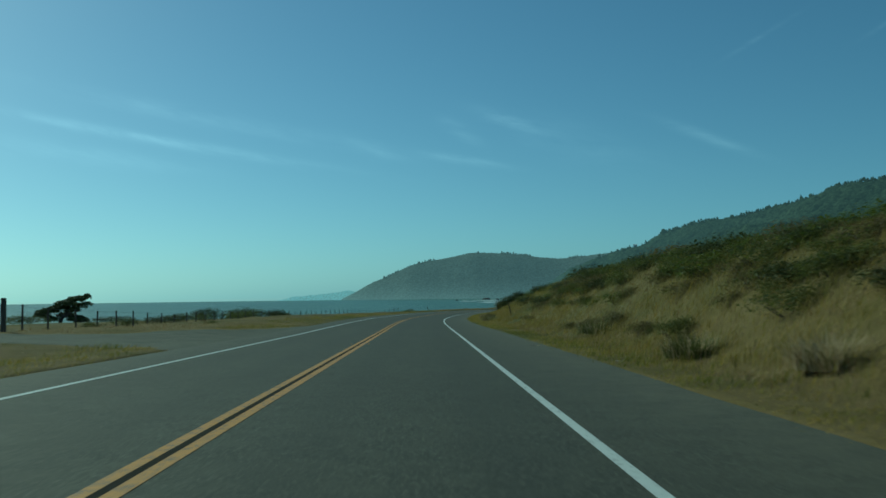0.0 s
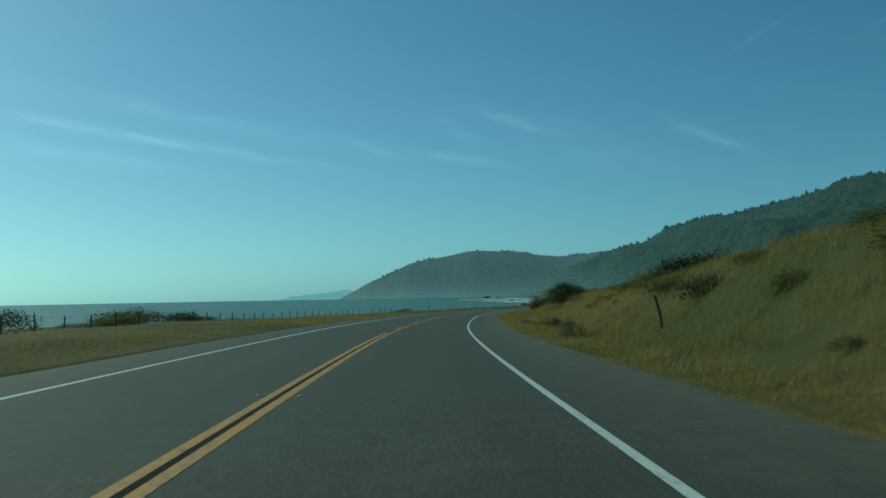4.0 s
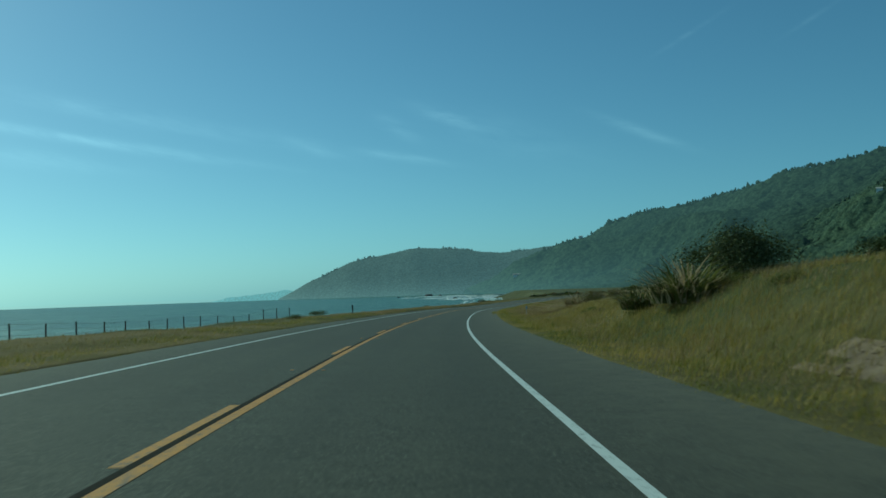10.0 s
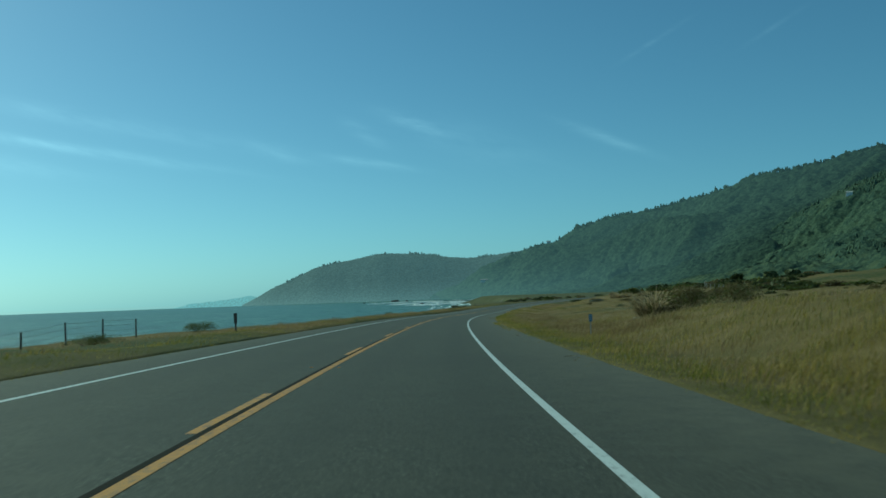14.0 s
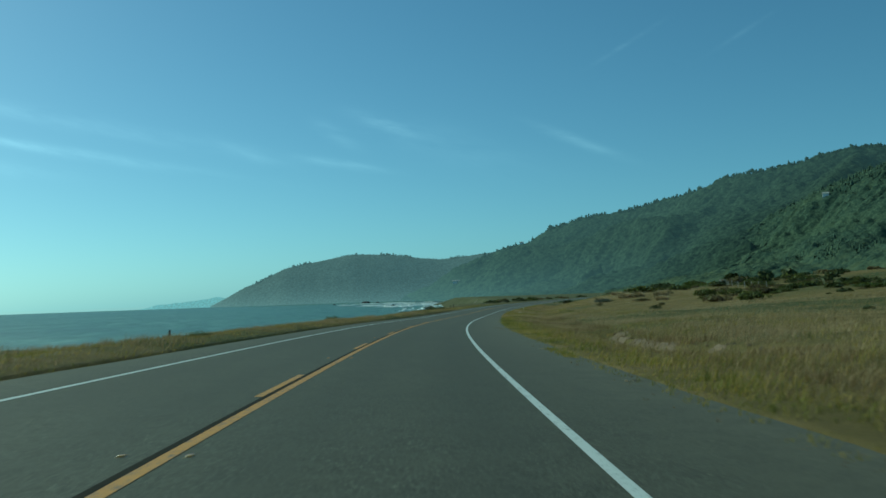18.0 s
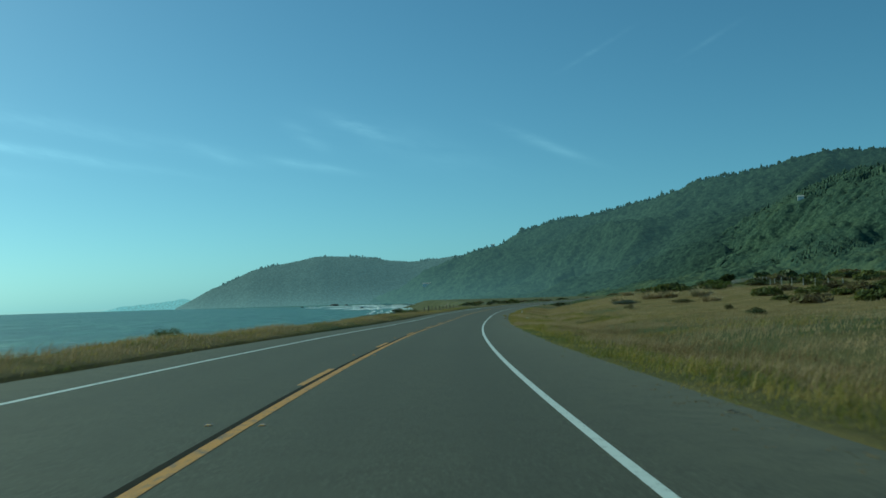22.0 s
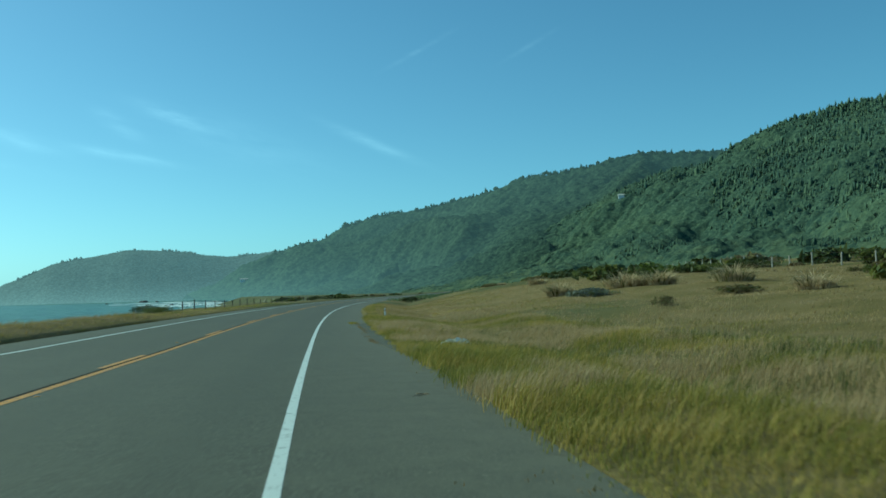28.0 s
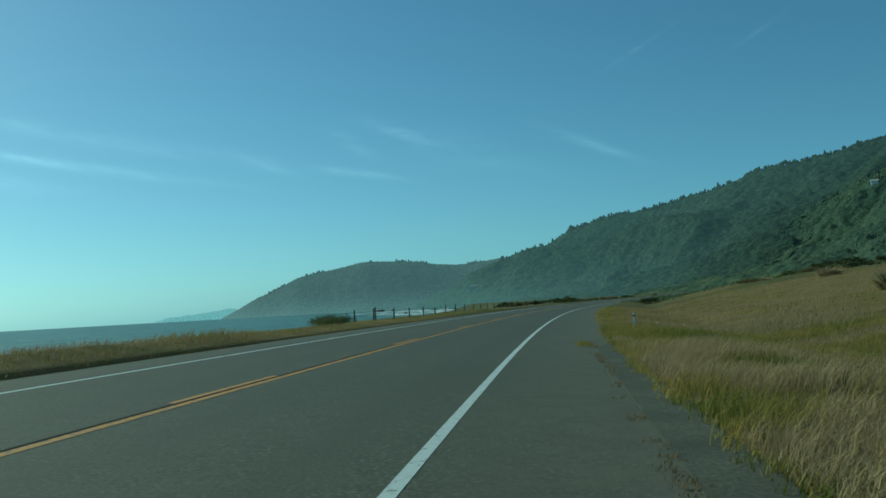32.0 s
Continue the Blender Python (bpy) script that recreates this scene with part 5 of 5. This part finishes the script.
for j in range(26):
    s, o = rng.uniform(250, 400), rng.uniform(24, 75)
    w = rng.uniform(0.8, 2.4)
    shrub_at(s, o, w, w * rng.uniform(0.3, 0.5), ("dark", "brown", "olive")[int(rng.integers(3))], k + j)


def make_tree(label, seed, w, h, mat, lean, n=5200, size=0.15):
    """A low wind-shaped coastal tree: bent trunk, limbs and a flat-bottomed crown."""
    ob = thing("tree", label, "tree")
    rng = np.random.default_rng(seed)
    top = Vector((lean * h, 0, h * 0.55))
    part("trunk", tube([(0, 0, -0.2), (0.1 * lean, 0.03, h * 0.2), tuple(top * 0.75)], [0.16, 0.12, 0.07], 8), BARK, ob)
    L = []
    for k in range(22):
        a, r = rng.uniform(0, 6.28), rng.uniform(0.05, 1) ** 0.6
        x, y = math.cos(a) * r * w * 0.42, math.sin(a) * r * w * 0.36
        z = h * (0.86 - 0.42 * r * r + 0.06 * rng.normal())
        L.append(((x + lean * z, y, z - 0.12 * h), (w * rng.uniform(0.09, 0.17), w * rng.uniform(0.09, 0.16), h * rng.uniform(0.12, 0.2))))
    for k in range(6):
        c = L[k][0]
        part("limb", tube([tuple(top * 0.4), (0.6 * c[0], 0.6 * c[1], 0.7 * c[2]), c], [0.06, 0.04, 0.012], 5), BARK, ob)
    v, f = leaf_cloud(L, n, size, seed)
    mesh_object("crown", v, f, mat, ob)
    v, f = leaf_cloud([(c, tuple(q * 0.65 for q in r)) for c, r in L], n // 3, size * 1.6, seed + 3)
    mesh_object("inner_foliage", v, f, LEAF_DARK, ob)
    return ob


def stand(ob, s, o, rz=0.0, sink=0.05):
    x, y = (float(v) for v in plan(s, o))
    ob.matrix_basis = pose(x, y, float(land_z(s, o)) - sink, 0, 0, rz)
    return ob


stand(make_shrub(LEAF_DARK, "dense dark dome-shaped tree on the crest of the bank", 31, 5.0, 2.6, 15000, 0.06, 60, 0.1, "tree"), 149.4, 13.2, 0, 0.5)
stand(make_shrub(LEAF_DARK, "dark olive dome-shaped tree on the grassy bank", 32, 4.8, 1.8, 13000, 0.06, 50, 0.15, "tree"), 121.8, 11.6, 0, 0.5)
stand(make_shrub(LEAF_DARK, "low dark shrub on the crest of the bank", 33, 2.6, 1.1, 4000, 0.06, 24, 0.1), 143.5, 16.0, 0, 0.35)
def make_cypress(label, seed):
    """A wind-swept cypress: a leaning trunk and flat, ragged tiers of foliage that climb to one side."""
    ob = thing("tree", label, "tree")
    rng = np.random.default_rng(seed)
    part("trunk", tube([(-0.2, 0, -0.2), (-0.05, 0.02, 0.4), (0.35, 0.0, 0.95), (0.8, 0.0, 1.3)], [0.11, 0.09, 0.06, 0.02], 7), BARK, ob)
    tiers = []
    for x, z, w in ((-0.95, 0.62, 0.34), (-0.55, 0.82, 0.42), (-0.1, 1.05, 0.44), (0.35, 1.25, 0.46), (0.75, 1.45, 0.38), (1.05, 1.52, 0.26), (0.95, 1.12, 0.28), (0.5, 0.86, 0.34), (0.1, 0.55, 0.36), (-0.5, 0.42, 0.34), (0.6, 0.35, 0.42), (1.0, 0.25, 0.36)):
        part("limb", tube([(0.25 * x, 0, 0.35 + 0.2 * z), (0.65 * x, 0.05, 0.8 * z), (x, 0, z)], [0.03, 0.02, 0.008], 5), BARK, ob)
        for k in range(3):
            tiers.append(((x + rng.normal(0, 0.12), rng.normal(0, 0.28), z + rng.normal(0, 0.05)), (w * rng.uniform(0.8, 1.2), w * rng.uniform(0.8, 1.2), rng.uniform(0.14, 0.24))))
    v, f = leaf_cloud(tiers, 12000, 0.085, seed)
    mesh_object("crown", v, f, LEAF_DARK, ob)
    return ob


cypress = stand(make_cypress("dark wind-bent cypress out on the bluff", 34), 156.0, -67.5, 20, 0.3)
cypress.scale = (3.5, 3.5, 3.1)
# trees standing along the foot of the mountains
rng = np.random.default_rng(41)
foot = make_tree("dark broad-crowned tree at the foot of the mountains", 35, 9.0, 7.0, LEAF_DARK, 0.08, 800, 0.9)
stand(foot, 690, 70)
for j in range(34):
    s, o = rng.uniform(560, 1250), 40 + 260 * rng.random()
    x, y = (float(v) for v in plan(s, o))
    q = rng.uniform(0.6, 1.3)
    copy_thing(foot, Matrix.LocRotScale((x, y, float(land_z(s, o)) - 0.3), Euler((0, 0, rng.uniform(0, 6.28))), (q, q, q * rng.uniform(0.7, 1.0))))


def make_clump(label, seed, w, h, green=0.3, stalks=7, reedy=False):
    """A big spiky clump: arching strap leaves and dead flower stalks."""
    ob = thing("spiky_clump", label, "plant", group="spiky clumps")
    rng = np.random.default_rng(seed)
    for name, n, mat in (("dead_leaves", int(620 * (1 - green)) + 120, STRAW), ("green_leaves", int(620 * green) + 40, LEAF_OLIVE)):
        V, F = [], []
        for k in range(int(n * 1.3) if reedy else n):
            a, r = rng.uniform(0, 6.28), (rng.random() ** 0.5 * 0.5 if reedy else rng.uniform(0, 0.42)) * w
            a2 = a + rng.normal(0, 0.5)
            L, arch = h * rng.uniform(0.45, 1.35), rng.uniform(0.2, 1.0) if reedy else rng.uniform(0.6, 1.4)
            bx, by = math.cos(a) * r, math.sin(a) * r
            ww = rng.uniform(0.008, 0.018) if reedy else rng.uniform(0.025, 0.06)
            px, py = -math.sin(a) * ww, math.cos(a) * ww
            b = len(V)
            for t in (0, 0.35, 0.7, 1.0):
                out = arch * L * t ** 1.7 * 0.75
                up = L * (t - 0.55 * arch * t * t)
                q = 1 - t * 0.9
                V += [(bx + math.cos(a2) * out - px * q, by + math.sin(a2) * out - py * q, max(up, 0.02)), (bx + math.cos(a2) * out + px * q, by + math.sin(a2) * out + py * q, max(up, 0.02))]
            F += [(b + i, b + i + 1, b + i + 3, b + i + 2) for i in (0, 2, 4)]
        mesh_object(name, V, np.array(F), mat, ob)
    for k in range(stalks):
        a, t = rng.uniform(0, 6.28), rng.uniform(0.1, 0.7)
        L = h * rng.uniform(0.7, 1.15)
        p = [(0.1 * math.cos(a), 0.1 * math.sin(a), 0.1), (0.4 * L * t * math.cos(a), 0.4 * L * t * math.sin(a), 0.55 * L), (L * t * math.cos(a), L * t * math.sin(a), L * (1 - 0.3 * t))]
        part("stalk", tube(p, [0.03, 0.022, 0.01], 5), STRAW, ob, "bleached dead flower stalk")
    return ob


stand(make_clump("spiky clump with drooping leaves and bleached stalks", 51, 3.0, 1.9, 0.78, 12), 147.6, 11.0)
stand(make_clump("dark green mounded clump of strap leaves on the bank", 65, 2.4, 1.2, 0.95, 1), 153.0, 10.7, 60)
stand(make_clump("dead straw-coloured spiky clump in the pasture", 52, 2.4, 2.0, 0.35, 8), 210.3, 14.2, 40)
stand(make_clump("low straw-coloured spiky clump in the pasture", 53, 2.4, 1.5, 0.3, 5), 386.5, 22.4, 10)
stand(make_clump("wide heap of bleached spiky leaves", 54, 4.2, 1.7, 0.2, 12), 384.5, 27.5, 70)
stand(make_clump("heap of bleached spiky leaves in dry grass", 55, 3.2, 1.6, 0.25, 8), 382.0, 29.6, 130)
stand(make_clump("big straw and rust-coloured spiky clump in the pasture", 63, 3.6, 1.7, 0.3, 7), 376.5, 33.4, 200)
stand(make_clump("bleached clump of leaves in dry grass", 64, 2.8, 1.3, 0.1, 6), 362.0, 32.0, 160)
stand(make_clump("straw clump of leaves on the crest of the pasture", 56, 2.6, 1.2, 0.2, 5), 420.0, 26.5, 20)
stand(make_shrub(LEAF_GREY, "low grey-green shrub beside bleached clumps", 36, 4.6, 0.8, 1500, 0.14, 20, 0.1), 377.0, 22.8)
stand(make_clump("small straw clump beside rusty brush", 57, 1.8, 0.9, 0.1, 4), 468.0, 27.0, 90)
stand(make_clump("yellow-green reedy clump at the roadside", 58, 1.2, 0.6, 0.15, 3, True), 14.0, 8.4, 0)
stand(make_clump("yellow-green reedy clump below the bank", 59, 1.1, 0.55, 0.5, 2, True), 112.1, 7.9, 50)
stand(make_clump("dark reedy clump below the bank", 60, 1.3, 0.6, 0.8, 2, True), 20.2, 8.1, 80)
stand(make_clump("wide dark reedy clump below the bank", 61, 1.9, 0.5, 0.9, 1, True), 32.9, 8.6, 15)
stand(make_clump("dark reedy clump in the ditch", 62, 1.6, 0.6, 0.9, 1, True), 84.0, 7.9, 15)


# ---- fences and posts ----
def lathe_post(h, r, seed, lean=2.0):
    rng = np.random.default_rng(seed)
    a = rng.uniform(0, 6.28)
    d = math.tan(radians(lean * rng.uniform(0, 1)))
    pts = [(math.cos(a) * d * z, math.sin(a) * d * z, z) for z in (-0.3, h * 0.35, h * 0.7, h - 0.02, h)]
    return tube(pts, [r * 1.05, r, r * rng.uniform(0.9, 1.0), r * 0.92, r * 0.7], 7)


def build_fence(label, s0, s1, o_of, spacing, h, r, wires, seed, mat):
    ob = thing("fence", label, "fence")
    n = int((s1 - s0) / spacing) + 1
    rng = np.random.default_rng(seed)
    ss = s0 + np.arange(n) * spacing + rng.normal(0, 0.12, n)
    oo = np.array([o_of(v) for v in ss])
    x, y = plan(ss, oo)
    z = land_z(ss, oo)
    protos = []
    for k in range(5):
        bm = lathe_post(h * rng.uniform(0.93, 1.05), r, seed * 10 + k)
        me = bpy.data.meshes.new("post")
        bm.to_mesh(me)
        bm.free()
        me.materials.append(mat)
        protos.append(me)
    for k in range(n):
        p = new("post", protos[k % 5])
        p.parent = ob
        p.matrix_basis = pose(float(x[k]), float(y[k]), float(z[k]), 0, 0, 71.0 * k)
    for f in wires:
        pts = []
        for k in range(n):
            pts.append((float(x[k]), float(y[k]), float(z[k]) + h * f))
            if k < n - 1:
                pts.append((float(x[k] + x[k + 1]) / 2, float(y[k] + y[k + 1]) / 2, float(z[k] + z[k + 1]) / 2 + h * f - 0.03))
        part("wire", tube(pts, [0.006] * len(pts), 4), WIRE, ob, "rusty fence wire")
    return ob


build_fence("weathered wooden post and wire fence above the sea", 41, 214, lambda v: np.interp(v, [41, 60, 100, 190, 214], [-16.0, -16.9, -18.7, -18.2, -15.6]), 3.7, 1.15, 0.048, (0.95, 0.72, 0.48, 0.25), 3, POST_WOOD)
build_fence("weathered post and wire fence along the bluff", 388, 560, lambda v: np.interp(v, [388, 420, 560], [-8.6, -9.4, -13.0]), 6.1, 0.95, 0.055, (0.93, 0.5), 5, POST_WOOD)
build_fence("pale wooden post and wire fence across the pasture", 372, 560, lambda v: np.interp(v, [372, 400, 560], [52, 50, 62]), 5.2, 1.25, 0.075, (0.95, 0.6, 0.3), 7,
            simple("pale_post", (0.30, 0.27, 0.23), (0.44, 0.40, 0.35), 14.0, 0.9, 0.5, 0.01))


def lone_post(name, label, s, o, h, r, lean, mat=POST_WOOD, cat="post"):
    x, y = (float(v) for v in plan(s, o))
    ob = thing(name, label, cat, (x, y, float(land_z(s, o))))
    part("shaft", tube([(0, 0, -0.3), (lean * 0.5, 0, h * 0.5), (lean, 0, h - 0.03), (lean, 0, h)], [r, r, r * 0.97, r * 0.8], 8), mat, ob)
    return ob


lone_post("gate_post", "stout weathered wooden gate post beside the turnout", 37.2, -15.0, 1.38, 0.11, 0.0)
lone_post("wooden_post", "thin leaning wooden post in dry grass", 75.0, 9.2, 1.0, 0.045, -0.25)
lone_post("wooden_post", "tall weathered post at the bluff fence's end", 392.0, -8.4, 0.95, 0.05, 0.03)
lone_post("wooden_post", "short pale stake in the seaward grass", 231.9, -7.4, 0.4, 0.04, 0.02)
paddle = lone_post("marker_post", "dark wooden marker post with a narrow board on the seaward verge", 202.0, -7.7, 0.85, 0.04, 0.0)
part("board", box((0.16, 0.03, 0.5), (0, -0.05, 0.64), 0.006), POST_WOOD, paddle)


def road_marker(s, o):
    x, y = (float(v) for v in plan(s, o))
    ob = thing("roadside_marker", "white flexible roadside marker with a black band", "marker", (x, y, float(land_z(s, o))), 12)
    part("blade", box((0.10, 0.03, 0.75), (0, 0, 0.20), 0.008), MARKER_WHITE, ob)
    part("band", box((0.104, 0.036, 0.08), (0, 0, 0.45), 0.004), MARKER_BLACK, ob, "black band")
    return ob


road_marker(371.3, 7.4)


def blue_sign(s, o):
    x, y = (float(v) for v in plan(s, o))
    ob = thing("roadside_sign", "small blue plate on a thin steel post in dry grass", "sign", (x, y, float(land_z(s, o))), 8)
    part("shaft", tube([(0, 0, -0.3), (0, 0, 0.5), (0, 0, 0.98)], [0.022, 0.022, 0.02], 6), STEEL, ob, "galvanised steel post")
    plate = part("plate", box((0.16, 0.012, 0.30), (0, -0.03, 0.82), 0.004), SIGN_BLUE, ob, "blue metal plate")
    for z in (0.91, 0.83, 0.75):
        part("text_bar", box((0.10, 0.004, 0.022), (0, -0.039, z), 0.001), MARKER_WHITE, plate)
    return ob


blue_sign(196.5, 8.5)


# ---- litter, stones ----
def white_sheet(s, o):
    x, y = (float(v) for v in plan(s, o))
    n = 34
    u, v = np.meshgrid(np.linspace(-1, 1, n), np.linspace(-1, 1, n), indexing="ij")
    X, Y = 0.46 * u * (1 - 0.25 * v ** 2) + 0.03 * fbm(u, v, 0.4, 3, 9), 0.22 * v * (1 - 0.2 * u ** 2) + 0.05 * fbm(u, v, 0.5, 3, 6)
    rim = 1 - np.maximum(np.abs(u), np.abs(v)) ** 4
    hump = 0.16 * np.exp(-((u + 0.55) / 0.35) ** 2) + 0.20 * np.exp(-((u - 0.4) / 0.4) ** 2)
    Z = (0.40 * hump + 0.34 * np.abs(fbm(u, v, 0.42, 4, 3, 0.7)) + 0.03) * 0.62 * rim + 0.05
    ob = mesh_object("plastic_sheet", np.stack([X, Y, Z], -1).reshape(-1, 3), grid_faces(n, n), PLASTIC_WHITE)
    ob.matrix_basis = pose(x, y, float(land_z(s, o)) - 0.03, 0, 0, -12)
    return tagged(ob, "crumpled white plastic sheet lying in tall grass", "litter")


white_sheet(337.4, 7.65)


def make_stone(seed, size, mat, label, name="stone"):
    bm = bmesh.new()
    bmesh.ops.create_icosphere(bm, subdivisions=2, radius=0.5)
    for v in bm.verts:
        k = 1 + 0.35 * noise.noise(v.co * 2.2 + Vector((seed, 0, 0)))
        v.co = Vector((v.co.x * size[0], v.co.y * size[1], v.co.z * size[2])) * k
    ob = part(name, bm, mat)
    return tagged(ob, label, "rock")


for j, (s, o, size) in enumerate([(211.2, 13.5, (1.2, 0.8, 0.6)), (237.0, 10.3, (0.4, 0.3, 0.2)), (243.0, 11.0, (0.3, 0.25, 0.16)), (433.0, 37.2, (1.6, 1.0, 1.0))]):
    stand(make_stone(j * 3.1, size, ROCK, "pale weathered rock in dry grass"), s, o, 30.0 * j)
for j, (x, y, size) in enumerate([(255, 3700, (34, 22, 15)), (300, 3690, (16, 14, 9)), (120, 3300, (14, 10, 7)), (215, 2250, (12, 9, 6))]):
    ob = make_stone(20 + j * 2.3, size, SEA_ROCK, "dark rock standing in the surf", "sea_rock")
    ob.matrix_basis = pose(x, y, SEA_Z, 0, 0, 40.0 * j)


stand(make_stone(41.0, (0.5, 0.3, 0.12), ROCK, "flat pale stone at the road's edge"), 20.7, 6.5, 20)


def build_clods():
    # broken earth and small stones below the cut step
    rng = np.random.default_rng(61)
    V, F = [], []
    base = [(1, 0, 0), (-1, 0, 0), (0, 1, 0), (0, -1, 0), (0, 0, 1), (0, 0, -1)]
    tri = [(0, 2, 4), (2, 1, 4), (1, 3, 4), (3, 0, 4), (2, 0, 5), (1, 2, 5), (3, 1, 5), (0, 3, 5)]
    for k in range(420):
        s = rng.uniform(226, 251) if k < 320 else rng.uniform(126, 131)
        lip = float(np.interp(s, [224, 229, 233, 236, 241, 248, 254], [13.2, 12.2, 10.6, 10.3, 11.3, 11.8, 12.6]))
        o = lip + rng.normal(-0.35, 0.45) if k < 320 else rng.uniform(8.4, 9.5)
        x, y = (float(v) for v in plan(s, o))
        z, r = float(land_z(s, o)), rng.gamma(1.6, 0.02) + 0.012
        b = len(V)
        V += [(x + r * p[0] * rng.uniform(0.6, 1.3), y + r * p[1] * rng.uniform(0.6, 1.3), z + r * p[2] * rng.uniform(0.4, 0.9)) for p in base]
        F += [tuple(b + i for i in t) for t in tri]
    tagged(mesh_object("earth_clods", V, np.array(F), DIRT), "pale clods of earth below a small eroded step", "earth", kind="stuff")


build_clods()


# litter of twigs on the shoulder
def make_twigs(seed):
    ob = thing("twig_litter", "small dead twigs and leaves on the asphalt shoulder", "litter", group="shoulder litter")
    rng = np.random.default_rng(seed)
    for k in range(6):
        a, r = rng.uniform(0, 6.28), rng.uniform(0, 0.3)
        p = Vector((r * math.cos(a), r * math.sin(a), 0.008))
        d = Vector((math.cos(a * 3), math.sin(a * 3), 0.02)) * rng.uniform(0.03, 0.07)
        part("twig", tube([tuple(p - d), tuple(p + Vector((0.01, 0.02, 0.006))), tuple(p + d)], [0.004, 0.005, 0.003], 5), STRAW if k % 2 else BARK, ob)
    return ob


first = None
for j, (s, o) in enumerate([(28.5, 5.6), (181, 5.6), (197, 5.5), (214, 5.6), (226, 5.5), (252, 5.6), (282, 5.5), (311, 5.2), (324, 5.3)]):
    x, y = (float(v) for v in plan(s, o))
    m = pose(x, y, float(road_z(s, o)), 0, 0, 53.0 * j)
    if first is None:
        first = make_twigs(3)
        first.matrix_basis = m
    else:
        copy_thing(first, m)


# ---- far houses ----
def make_house(label, w, d, h):
    ob = thing("house", label, "house")
    walls = part("wall", box((w, d, h + 5), (0, 0, h / 2 - 3.5)), HOUSE_WALL, ob)
    bm = bmesh.new()
    e = 0.7
    pts = [(-w / 2 - e, -d / 2 - e, h - 1), (w / 2 + e, -d / 2 - e, h - 1), (w / 2 + e, d / 2 + e, h - 1), (-w / 2 - e, d / 2 + e, h - 1), (-w / 2 - e, 0, h + 1.6), (w / 2 + e, 0, h + 1.6)]
    vs = [bm.verts.new(p) for p in pts]
    for f in ((0, 1, 5, 4), (2, 3, 4, 5), (0, 4, 3), (1, 2, 5), (3, 2, 1, 0)):
        bm.faces.new([vs[i] for i in f])
    part("roof", bm, HOUSE_ROOF, ob)
    for k in range(4):
        part("window", box((w * 0.08, 0.3, h * 0.2), (w * (-0.36 + 0.24 * k), -d / 2, h * 0.5 - 1), 0.03), WINDOW_DARK, ob)
    return ob


def on_slope(azim, elev, eye=(0, 0, 1.2)):
    """The first place where a sight line meets the mountains."""
    a, e = radians(azim), radians(elev)
    for q in range(800, 3400, 4):
        x, y, z = eye[0] + q * math.sin(a), eye[1] + q * math.cos(a), eye[2] + q * math.tan(e)
        g = float(mountain_z(np.array(x), np.array(y)))
        if g > z:
            return x, y, g
    return x, y, z


for label, azim, elev, size in (("pale house with a long roof on the wooded slope", 29.3, 4.4, (11, 6, 3.5)), ("pale house on the ridge above the sea", 13.25, 2.75, (12, 8, 4.5)),
                                ("low pale buildings on the cliff above the bay", 9.3, 0.6, (24, 8, 3.5))):
    x, y, z = on_slope(azim, elev)
    ob = make_house(label, *size)
    ob.matrix_basis = pose(x, y, z + 5.0, 0, 0, -azim)
